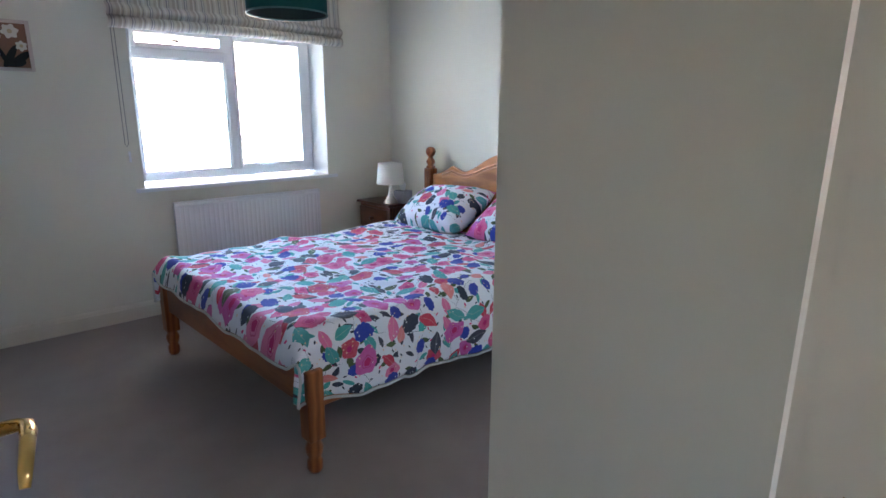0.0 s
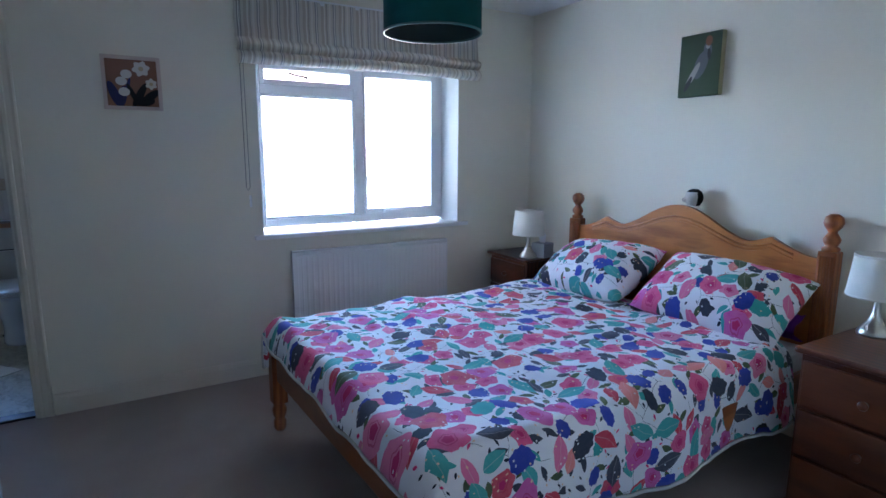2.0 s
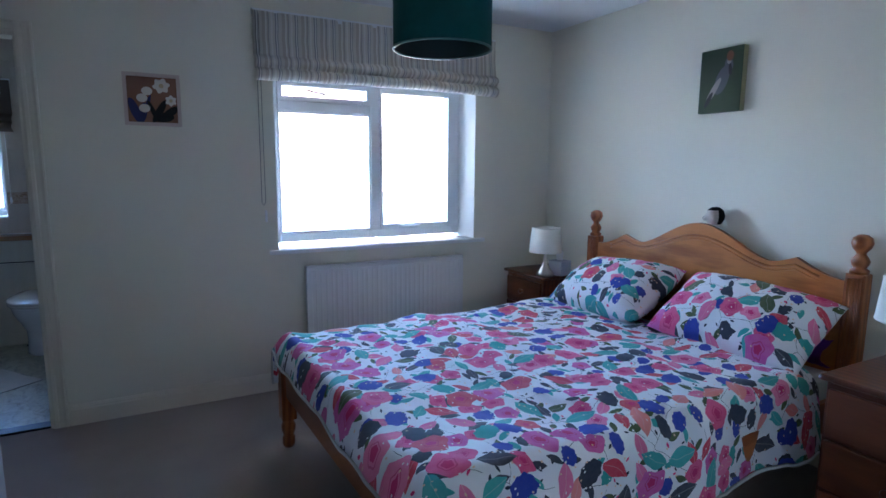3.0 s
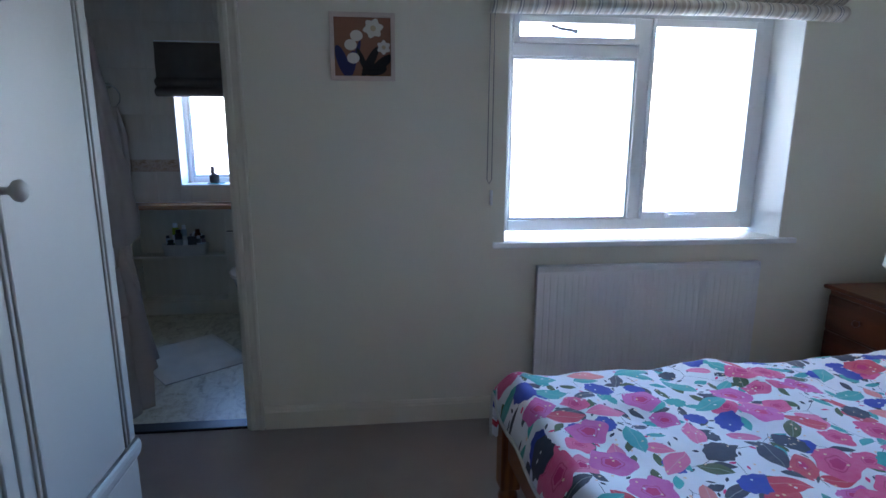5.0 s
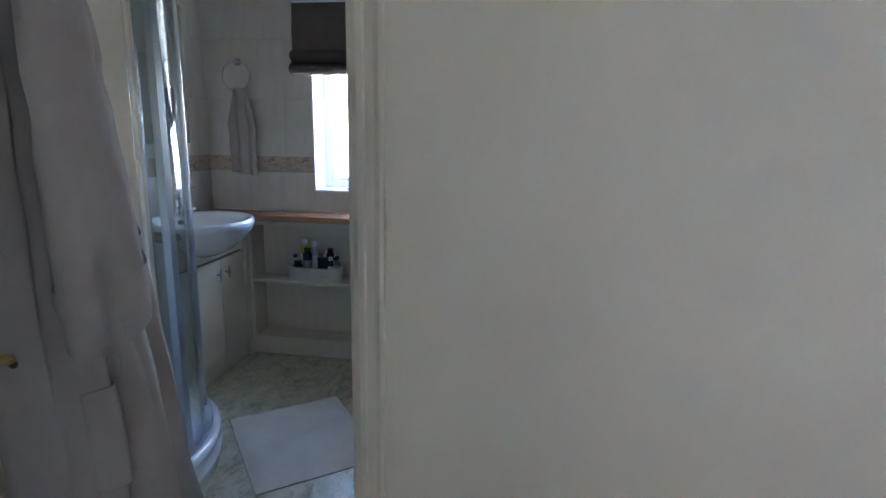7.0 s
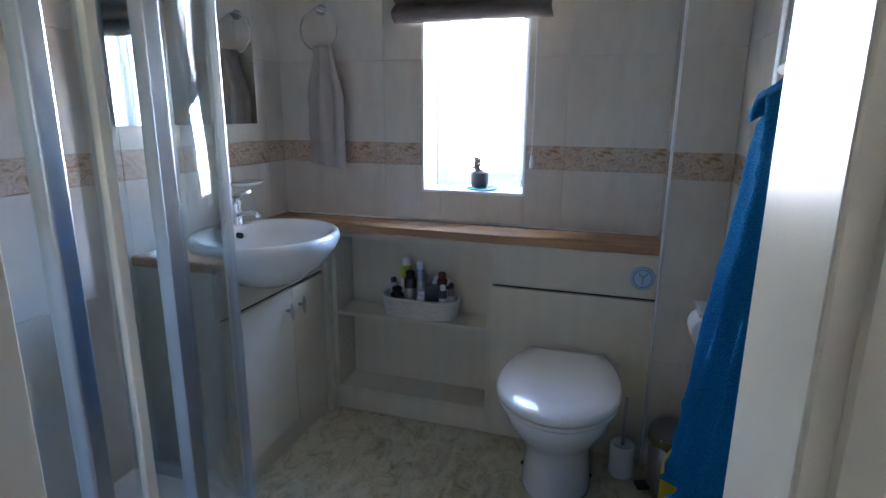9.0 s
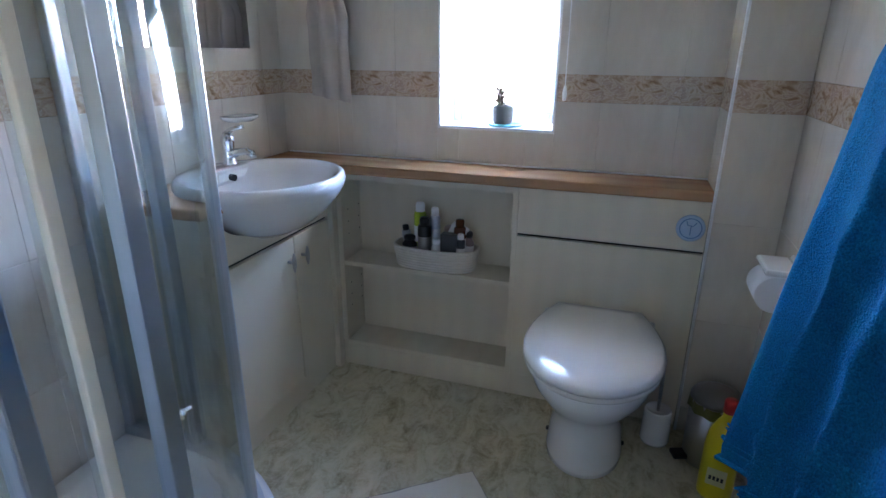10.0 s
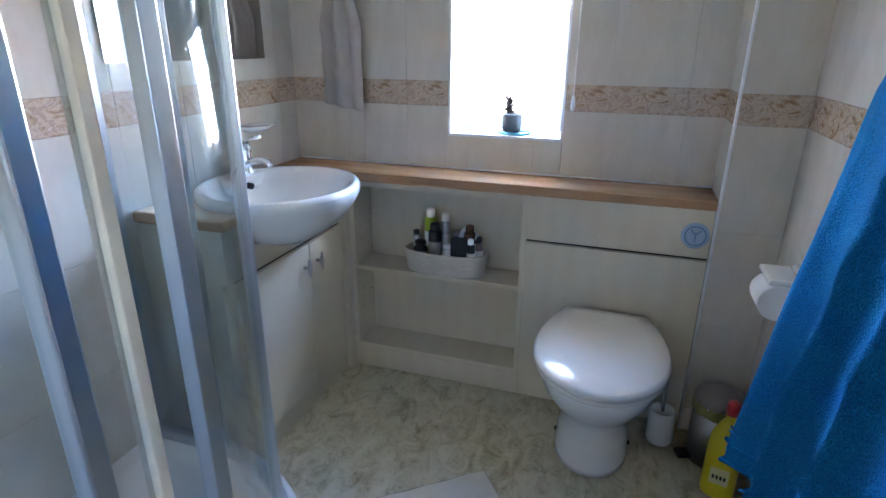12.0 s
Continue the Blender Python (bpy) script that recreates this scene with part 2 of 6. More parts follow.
M["lid"] = plain("cream_seat_plastic", (0.74, 0.705, 0.635), 0.16, 0.0, Coat_Weight=0.3)
M["laminate"] = wood("cream_laminate", (0.645, 0.57, 0.43), (0.665, 0.59, 0.45), "z", 0.4, 4, 0.1)
M["beech"] = wood("beech_worktop", (0.40, 0.205, 0.09), (0.48, 0.265, 0.125), "x", 0.25, 4)
M["black"] = plain("black_plastic", (0.012, 0.012, 0.014), 0.35)
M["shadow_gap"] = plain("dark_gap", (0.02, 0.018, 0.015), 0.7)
M["robe"] = fabric("beige_towelling", (0.32, 0.288, 0.272), 0.95, 380, 0.6, 0.08)
M["towel_beige"] = fabric("taupe_towelling", (0.47, 0.41, 0.36), 0.95, 420, 0.6, 0.10)
M["mat"] = fabric("cream_bath_mat", (0.66, 0.60, 0.50), 0.95, 260, 0.8, 0.08)
M["brown_blind"] = fabric("brown_blind_cloth", (0.165, 0.130, 0.105), 0.9, 700)
M["mirror"] = plain("mirror", (0.9, 0.9, 0.9), 0.02, 1.0)
M["brick"] = paint("red_brick", (0.42, 0.20, 0.13), 0.85, 0.2, 0.4, 40)
M["render_wall"] = paint("pale_house_render", (0.62, 0.52, 0.42), 0.85, 0.1, 0.3, 30)
M["roof"] = paint("clay_tiles", (0.42, 0.26, 0.19), 0.85, 0.2, 0.4, 20)
M["cord"] = plain("cord", (0.30, 0.27, 0.23), 0.7)
M["rope"] = fabric("cream_rope", (0.62, 0.57, 0.49), 0.9, 200, 0.5)


def carpet():
    n = Nodes("beige_carpet")
    v = n.coords()
    f = n.noise(v, 420, 3)
    mid = n.noise(v, 3.5, 5)
    col = n.ramp(n.math("MULTIPLY_ADD", f, 0.5, n.math("MULTIPLY", mid, 0.5)), [(0.3, (0.27, 0.205, 0.165)), (0.7, (0.40, 0.315, 0.26))])
    n.bump(f, 0.7, 0.006)
    return n.done(col, 0.95, Sheen_Weight=0.3)


def vinyl():
    n = Nodes("marbled_vinyl")
    v = n.coords(rot=(0, 0, 0.5))
    a = n.noise(n.coords(rot=(0, 0, 0.9), scale=(1.0, 0.6, 1.0)), 16, 7, 0.68, 0.9)
    b = n.noise(v, 60, 5, 0.65, 0.8)
    f = n.math("MULTIPLY_ADD", a, 0.78, n.math("MULTIPLY", b, 0.22))
    col = n.ramp(f, [(0.34, (0.27, 0.21, 0.115)), (0.44, (0.45, 0.385, 0.245)), (0.52, (0.565, 0.505, 0.345)), (0.64, (0.65, 0.59, 0.435))])
    n.bump(b, 0.08, 0.002)
    return n.done(col, n.ramp(a, [(0.3, (0.28,) * 3), (0.7, (0.45,) * 3)]))


def tile():
    n = Nodes("cream_wall_tile")
    v = n.coords(scale=(1, 1, 0.35))
    col = n.ramp(n.noise(v, 9, 5, 0.6, 0.5), [(0.3, (0.62, 0.555, 0.46)), (0.7, (0.72, 0.66, 0.57))])
    n.bump(n.noise(v, 14, 3), 0.04, 0.003)
    return n.done(col, 0.16)


def border():
    n = Nodes("marbled_border_tile")
    v = n.coords(scale=(1, 1, 1.8))
    col = n.ramp(n.noise(v, 13, 6, 0.6, 2.2), [(0.32, (0.28, 0.16, 0.09)), (0.43, (0.46, 0.32, 0.21)), (0.52, (0.62, 0.50, 0.38)), (0.60, (0.44, 0.30, 0.22)), (0.7, (0.66, 0.57, 0.48))])
    return n.done(col, 0.2)


def terry(name, color):
    n = Nodes(name)
    v = n.coords()
    f = n.noise(v, 260, 4)
    col = n.ramp(f, [(0.3, tone(color, 0.6)), (0.7, tone(color, 1.25))])
    n.bump(f, 0.9, 0.006)
    return n.done(col, 0.95, Specular_IOR_Level=0.1)


M["carpet"], M["vinyl"], M["tile"], M["border"] = carpet(), vinyl(), tile(), border()
M["towel_blue"] = terry("blue_terry", (0.0, 0.155, 0.36))
M["grout"] = paint("grout", (0.64, 0.58, 0.49), 0.7)


# ---------------------------------------------------------------- mesh helpers
def box(bm, x0, x1, y0, y1, z0, z1, bevel=0.0, seg=2):
    vs = [bm.verts.new((x, y, z)) for x in (x0, x1) for y in (y0, y1) for z in (z0, z1)]
    fs = [bm.faces.new([vs[i] for i in q]) for q in ((0, 1, 3, 2), (4, 6, 7, 5), (0, 4, 5, 1), (2, 3, 7, 6), (0, 2, 6, 4), (1, 5, 7, 3))]
    if bevel:
        es = list({e for f in fs for e in f.edges})
        bmesh.ops.bevel(bm, geom=es, offset=bevel, segments=seg, affect="EDGES", profile=0.5)
    return bm


def boxes(*rows, bevel=0.0):
    bm = bmesh.new()
    for r in rows:
        box(bm, *r, bevel=bevel)
    return bm


def lathe(bm, profile, seg=24, at=(0, 0, 0), sx=1.0, sy=1.0):
    """Turns (radius, height) pairs about the upright axis."""
    rings = []
    for r, h in profile:
        if r < 1e-5:
            rings.append([bm.verts.new((at[0], at[1], at[2] + h))])
        else:
            rings.append([bm.verts.new((at[0] + sx * r * math.cos(2 * math.pi * i / seg), at[1] + sy * r * math.sin(2 * math.pi * i / seg), at[2] + h)) for i in range(seg)])
    for a, b in zip(rings, rings[1:]):
        for i in range(seg):
            j = (i + 1) % seg
            q = [a[i % len(a)], a[j % len(a)], b[j % len(b)], b[i % len(b)]]
            q = list(dict.fromkeys(q))
            if len(q) > 2:
                f = bm.faces.new(q)
                f.smooth = True
    return bm


def tube(bm, pts, radius, seg=10, cap=True):
    """A round bar along a line of points."""
    pts = [Vector(p) for p in pts]
    rings = []
    side = None
    for i, p in enumerate(pts):
        d = (pts[min(i + 1, len(pts) - 1)] - pts[max(i - 1, 0)]).normalized()
        if side is None:
            side = d.orthogonal().normalized()
        side = (side - d * side.dot(d)).normalized()
        up = d.cross(side)
        r = radius[i] if isinstance(radius, (list, tuple)) else radius
        rings.append([bm.verts.new(p + r * (math.cos(2 * math.pi * k / seg) * side + math.sin(2 * math.pi * k / seg) * up)) for k in range(seg)])
    for a, b in zip(rings, rings[1:]):
        for i in range(seg):
            f = bm.faces.new((a[i], a[(i + 1) % seg], b[(i + 1) % seg], b[i]))
            f.smooth = True
    if cap:
        bm.faces.new(rings[0][::-1])
        bm.faces.new(rings[-1])
    return bm


def sheet(bm, nu, nv, fn, uvfn=None, smooth=True, closed=False):
    """A grid of points fn(u, v), u and v from 0 to 1."""
    layer = bm.loops.layers.uv.verify() if uvfn else None
    vs = [[bm.verts.new(fn(i / nu, j / nv)) for j in range(nv + 1)] for i in range(nu + (0 if closed else 1))]
    for i in range(nu):
        for j in range(nv):
            k = (i + 1) % nu if closed else i + 1
            f = bm.faces.new((vs[i][j], vs[k][j], vs[k][j + 1], vs[i][j + 1]))
            f.smooth = smooth
            if uvfn:
                for loop, (a, b) in zip(f.loops, ((i, j), (i + 1, j), (i + 1, j + 1), (i, j + 1))):
                    loop[layer].uv = uvfn(a / nu, b / nv)
    return bm


def prism(bm, outline, axis, lo, hi):
    """Extrudes a flat outline of (a, b) pairs along an axis from lo to hi."""
    def at(a, b, c):
        return {"x": (c, a, b), "y": (a, c, b), "z": (a, b, c)}[axis]
    p = [bm.verts.new(at(a, b, lo)) for a, b in outline]
    q = [bm.verts.new(at(a, b, hi)) for a, b in outline]
    bm.faces.new(p)
    bm.faces.new(q[::-1])
    for i in range(len(p)):
        j = (i + 1) % len(p)
        bm.faces.new((p[i], p[j], q[j], q[i]))
    return bm


def mesh_of(name, bm, material):
    bmesh.ops.recalc_face_normals(bm, faces=bm.faces)
    me = bpy.data.meshes.new(name)
    bm.to_mesh(me)
    bm.free()
    me.materials.append(material)
    return me


def part(name, bm, material, parent=None, label=""):
    ob = new(name, mesh_of(name, bm, material))
    if parent is not None:
        ob.parent = parent
    return tagged(ob, label)


def struct(name, bm, material, label="", category=""):
    return tagged(part(name, bm, material), label, category, "", "structure")


def thing(name, m, label, category, group=""):
    ob = new(name)
    ob.empty_display_size = 0.1
    ob.matrix_basis = m
    return tagged(ob, label, category, group)


def nz(x, y, z=0.0):
    return noise.noise(Vector((x, y, z)))


# ---------------------------------------------------------------- the plan, in metres
NORTH, EAST, CEIL = 4.414, 3.202, 2.39
WEST = -0.84
B_NORTH, B_WEST, B_EAST, B_SOUTH = 6.395, -1.595, 0.225, 4.514
D0, D1, DH = -0.66, -0.045, 2.0      # bathroom doorway
W0, W1, WZ0, WZ1 = 1.157, 2.55, 0.885, 1.97      # bedroom window opening
V0, V1, VZ0, VZ1 = -0.927, -0.494, 0.975, 1.80      # bathroom window opening
E0, E1 = 0.02, 0.85      # entrance doorway

# floors
struct("floor_bedroom", boxes((-1.2, 3.5, -1.3, NORTH + 0.05, -0.2, 0.0)), M["carpet"], "beige cut-pile bedroom carpet", "carpet")
struct("floor_bathroom", boxes((-1.9, 0.5, NORTH + 0.05, 6.7, -0.2, -0.004)), M["vinyl"], "cream and brown marbled vinyl bathroom floor", "floor")
struct("threshold", boxes((D0, D1, NORTH + 0.005, NORTH + 0.085, -0.01, 0.012), bevel=0.004), M["bronze"], "dark metal threshold strip in the bathroom doorway", "threshold")
struct("ceiling", boxes((-1.9, 3.5, -1.3, 6.7, CEIL, CEIL + 0.25)), M["ceil"], "plain white ceiling", "ceiling")
# walls
struct("wall_north", boxes((B_EAST, W0, NORTH, 4.72, 0, CEIL), (W1, EAST + 0.3, NORTH, 4.72, 0, CEIL), (W0, W1, NORTH, 4.72, 0, WZ0), (W0, W1, NORTH, 4.72, WZ1, CEIL)), M["wall"], "off-white painted bedroom wall with the window", "wall")
struct("wall_bathroom_door", boxes((-1.9, D0, NORTH, B_SOUTH, 0, CEIL), (D1, B_EAST, NORTH, B_SOUTH, 0, CEIL), (D0, D1, NORTH, B_SOUTH, DH, CEIL)), M["wall"], "off-white painted wall with the bathroom doorway", "wall")
struct("wall_east", boxes((EAST, EAST + 0.3, 0.4, NORTH, 0, CEIL)), M["wall"], "off-white painted wall behind the headboard", "wall")
struct("wall_south", boxes((1.10, EAST, 1.10, 1.21, 0, CEIL)), M["wall"], "off-white painted wall opposite the window", "wall")
struct("wall_lobby", boxes((1.10, 1.20, 0.50, 1.10, 0, CEIL)), M["wall"], "off-white painted wall beside the bedroom door", "wall")
struct("wall_entrance", boxes((-1.2, E0 - 0.03, 0.40, 0.50, 0, CEIL), (E1 + 0.03, 1.20, 0.40, 0.50, 0, CEIL), (E0 - 0.03, E1 + 0.03, 0.40, 0.50, 2.03, CEIL)), M["wall"], "painted wall with the bedroom doorway", "wall")
struct("wall_west", boxes((WEST - 0.3, WEST, 0.50, NORTH, 0, CEIL)), M["wall"], "off-white painted wall behind the wardrobe", "wall")
struct("wall_landing_west", boxes((-1.2, -1.1, -1.3, 0.40, 0, CEIL)), M["wall"], "painted landing wall", "wall")
L0, L1, LZ0, LZ1 = -0.90, -0.40, 1.20, 1.60      # unseen opening added in the landing wall to let fill daylight in
struct("wall_landing_south", boxes((-1.1, 1.3, -1.3, -1.2, 0, CEIL)), M["wall"], "painted landing wall", "wall")
struct("wall_landing_east", boxes((1.3, 1.4, -1.3, L0, 0, CEIL), (1.3, 1.4, L1, 0.40, 0, CEIL), (1.3, 1.4, L0, L1, 0, LZ0), (1.3, 1.4, L0, L1, LZ1, CEIL)), M["wall"], "painted landing wall with an unseen opening added for daylight", "wall")
struct("wall_bath_north", boxes((-1.9, V0, B_NORTH, 6.7, 0, CEIL), (V1, 0.5, B_NORTH, 6.7, 0, CEIL), (V0, V1, B_NORTH, 6.7, 0, VZ0), (V0, V1, B_NORTH, 6.7, VZ1, CEIL)), M["grout"], "bathroom outer wall with a small window", "wall")
struct("wall_bath_west", boxes((-1.9, B_WEST, B_SOUTH, B_NORTH, 0, CEIL)), M["grout"], "bathroom wall behind basin and shower", "wall")
struct("wall_bath_east", boxes((B_EAST, 0.5, 4.72, B_NORTH, 0, CEIL)), M["grout"], "bathroom wall behind the towel rail", "wall")
struct("wall_bath_boxing", boxes((0.03, B_EAST, 6.20, B_NORTH, 0, CEIL)), M["grout"], "tiled pipe boxing in the bathroom corner", "wall")
struct("wall_bath_lining", boxes((B_EAST - 0.0, B_EAST + 0.002, B_SOUTH, 4.72, 0, CEIL)), M["grout"], "tiled end of the bathroom wall", "wall")


bm = bmesh.new()
tube(bm, [(0.026, 6.1905, 0.0), (0.026, 6.1905, CEIL)], 0.005, 10)
struct("trim_boxing", bm, M["white"], "white plastic corner trim on the tiled boxing", "trim")


def skirting(name, axis, lo, hi, face, sign):
    """A moulded board along a wall; sign: the way it sticks out."""
    prof = [(0, 0), (0.016, 0), (0.016, 0.085), (0.012, 0.092), (0.012, 0.098), (0.006, 0.110), (0, 0.112)]
    bm = bmesh.new()
    prism(bm, [(face + sign * a, b) for a, b in prof], "x" if axis == "x" else "y", lo, hi)
    struct(name, bm, M["gloss"], "cream painted skirting board", "skirting board")


skirting("baseboard_north", "x", D1 + 0.075, EAST, NORTH, -1)
skirting("baseboard_east", "y", 1.21, NORTH - 0.02, EAST, -1)
skirting("baseboard_south", "x", 1.10, EAST - 0.02, 1.21, 1)
skirting("baseboard_lobby", "y", 0.57, 1.21, 1.10, -1)


def architrave(name, x0, x1, h, yf, sign, width=0.07, deep=1.0):
    """A stepped moulding round a doorway on the wall face yf, with its jamb lining."""
    ob = thing(name, pose(0, 0, 0), "cream painted door frame with moulded architrave", "door frame")
    ob["kind"] = "structure"
    prof = [(0.0, 0.0), (0.0, 0.012), (0.012, 0.018), (0.025, 0.018), (0.030, 0.013), (0.050, 0.016), (0.062, 0.022), (width, 0.020), (width, 0.0)]
    for s, x in ((-1, x0), (1, x1)):
        bm = bmesh.new()
        prism(bm, [(x + s * a, yf + sign * deep * b) for a, b in prof], "z", 0, h + width)
        part("architrave", bm, M["gloss"], ob)
    bm = bmesh.new()
    prism(bm, [(yf + sign * deep * b, h + a) for a, b in prof], "x", x0, x1)
    part("architrave_head", bm, M["gloss"], ob)
    return ob


fr = architrave("door_frame_bathroom", D0, D1, DH, NORTH, -1)
for x0, x1 in ((D0 - 0.002, D0 + 0.012), (D1 - 0.012, D1 + 0.002)):
    part("jamb", boxes((x0, x1, NORTH - 0.004, B_SOUTH + 0.004, 0, DH), bevel=0.002), M["gloss"], fr)
part("strike_plate", boxes((D1 - 0.0135, D1 - 0.011, NORTH + 0.02, NORTH + 0.045, 0.93, 1.0)), M["brass"], fr, "dark brass strike plate")
fr = architrave("door_frame_bedroom", E0, E1, 2.0, 0.50, 1, deep=1.5)
for x0, x1 in ((E0 - 0.03, E0), (E1, E1 + 0.03)):
    part("jamb", boxes((x0, x1, 0.395, 0.503, 0, 2.0), bevel=0.002), M["gloss"], fr)
part("strike_plate", boxes((E1 - 0.002, E1 + 0.001, 0.43, 0.455, 0.90, 0.975)), M["brass"], fr, "brass strike plate")


# ---------------------------------------------------------------- bedroom window
def window(name, x0, x1, z0, z1, yf, label, mull=None, transom=None, f=0.055, s1=0.03):
    """A white plastic window: outer frame, mullion, transom, sashes and panes; yf: its inner face."""
    ob = thing(name, pose(0, 0, 0), label, "window")
    ob["kind"] = "structure"
    y0, y1 = yf, yf + 0.06
    for r in ((x0, x0 + f, y0, y1, z0, z1), (x1 - f, x1, y0, y1, z0, z1), (x0 + f, x1 - f, y0, y1, z0, z0 + f), (x0 + f, x1 - f, y0, y1, z1 - f, z1)):
        part("window_frame", boxes(r, bevel=0.006), M["upvc"], ob)
    cells = []
    if mull:
        part("mullion", boxes((mull - 0.032, mull + 0.032, y0, y1, z0 + f, z1 - f), bevel=0.006), M["upvc"], ob)
        part("transom", boxes((x0 + f, mull - 0.032, y0, y1, transom - 0.03, transom + 0.03), bevel=0.006), M["upvc"], ob)
        cells = [(x0 + f, mull - 0.032, z0 + f, transom - 0.03, 0.012, 0.012, 0.012), (x0 + f, mull - 0.032, transom + 0.03, z1 - f, 0.03, 0.03, 0.03), (mull + 0.032, x1 - f, z0 + f, z1 - f, 0.016, 0.042, 0.036)]
    else:
        cells = [(x0 + f, x1 - f, z0 + f, z1 - f, s1, s1, s1)]
    for a, b, c, d, sl, sr, sb in cells:
        yy = y0 - 0.012 if sr > 0.025 else y0 + 0.008
        sash = part("sash", boxes((a, a + sl, yy, y1 - 0.008, c, d), (b - sr, b, yy, y1 - 0.008, c, d), (a + sl, b - sr, yy, y1 - 0.008, c, c + sb), (a + sl, b - sr, yy, y1 - 0.008, d - sb, d), bevel=0.003), M["upvc"], ob)
        p = part("pane", boxes((a + sl, b - sr, y0 + 0.028, y0 + 0.034, c + sb, d - sb)), M["pane"], sash)
        p.visible_shadow = False
    return ob


win = window("window_1", W0, W1 - 0.045, WZ0 + 0.022, WZ1, 4.575, "white plastic casement window with three panes", 1.856, 1.765)
bm = bmesh.new()
tube(bm, [(1.50, 4.555, 1.845), (1.50, 4.54, 1.845)], 0.012)
tube(bm, [(1.50, 4.535, 1.845), (1.43, 4.53, 1.852), (1.38, 4.53, 1.865)], 0.008)
part("window_handle", bm, M["nickel"], win, "small metal window handle")
bm = boxes((2.02, 2.06, 4.545, 4.566, WZ0 + 0.083, WZ0 + 0.108), (2.03, 2.17, 4.528, 4.545, WZ0 + 0.088, WZ0 + 0.104), bevel=0.004)
part("window_handle", bm, M["upvc"], win, "white casement handle")
struct("window_sill", boxes((1.104, 2.625, NORTH - 0.028, NORTH, WZ0 - 0.026, WZ0), (W0, W1, NORTH, 4.60, WZ0 - 0.026, WZ0 + 0.002), bevel=0.004), M["white"], "white painted window sill board", "window sill")
bm = boxes((W0 - 0.001, W0 + 0.004, NORTH + 0.002, 4.575, WZ0, WZ1))
prism(bm, [(W1 + 0.001, NORTH + 0.002), (W1 - 0.004, NORTH + 0.002), (W1 - 0.046, 4.572), (W1 - 0.046, 4.64), (W1 + 0.001, 4.64)], "z", WZ0 + 0.003, WZ1)
struct("window_reveal", bm, M["white"], "white painted sides of the window opening", "wall")


def roman_blind(name, x0, x1, ztop, zbot, y, material, label, sag=0.0, folds=2, ripple=1.0):
    """A raised roman blind: a flat upper cloth and gathered folds at the foot."""
    ob = thing(name, pose((x0 + x1) / 2, y, ztop), label, "blind")
    w, h = x1 - x0, ztop - zbot
    lip = 0.075

    def profile(v):
        flat = 1 - folds * lip / h * 0.9
        if v < flat:
            return -0.012 - 0.012 * v, -v * h
        k = (v - flat) / (1 - flat) * folds
        i = min(int(k), folds - 1)
        t = k - i
        return -0.02 - 0.014 * i - 0.045 * math.sin(math.pi * t) ** 0.7, -(flat * h) - (i + t) * (1 - flat) * h / folds

    def point(u, v):
        d, z = profile(v)
        bow = sag * (abs(u - 0.62) / 0.5) * max(0.0, v - 0.45) * 1.8
        wav = ripple * 0.008 * nz(u * 9, v * 3, 2.2) * (0.3 + v) + ripple * 0.006 * nz(u * 30, v * 2, 1.2)
        return ((u - 0.5) * w + 0.006 * nz(v * 4, 3 if u < 0.5 else 8), d - wav, z - bow + sag * 0.5 * v)

    bm = bmesh.new()
    sheet(bm, 90, 60, point, lambda u, v: (u * w, v * h))
    c = part("cloth", bm, material, ob)
    mod = c.modifiers.new("thick", "SOLIDIFY")
    mod.thickness = 0.004
    part("batten", boxes((-w / 2, w / 2, -0.01, 0.02, -0.02, 0.012), bevel=0.003), M["upvc"], ob)
    for k in range(folds):
        part("lining_edge", boxes((-w / 2 + 0.02, w / 2 - 0.02, -0.012, -0.008, -h + 0.012 + 0.05 * k, -h + 0.02 + 0.05 * k)), M["white"], ob)
    return ob


blind = roman_blind("roman_blind", 1.05, 2.68, 2.26, 1.885, NORTH - 0.022, M["stripe"], "raised roman blind in grey and beige striped linen", 0.014)
bm = bmesh.new()
tube(bm, [(1.066 - 1.865, -0.02, -0.02), (1.064 - 1.865, -0.02, -1.08), (1.073 - 1.865, -0.022, -1.10), (1.085 - 1.865, -0.02, -1.08), (1.083 - 1.865, -0.02, -0.02)], 0.0022, 6)
part("cord_loop", bm, M["cord"], blind, "thin beaded pull cord")
bm = boxes((1.085 - 1.865, 1.097 - 1.865, 0.0, 0.02, -1.20, -1.13), bevel=0.004)
part("cord_cleat", bm, M["upvc"], blind, "white plastic cord cleat")


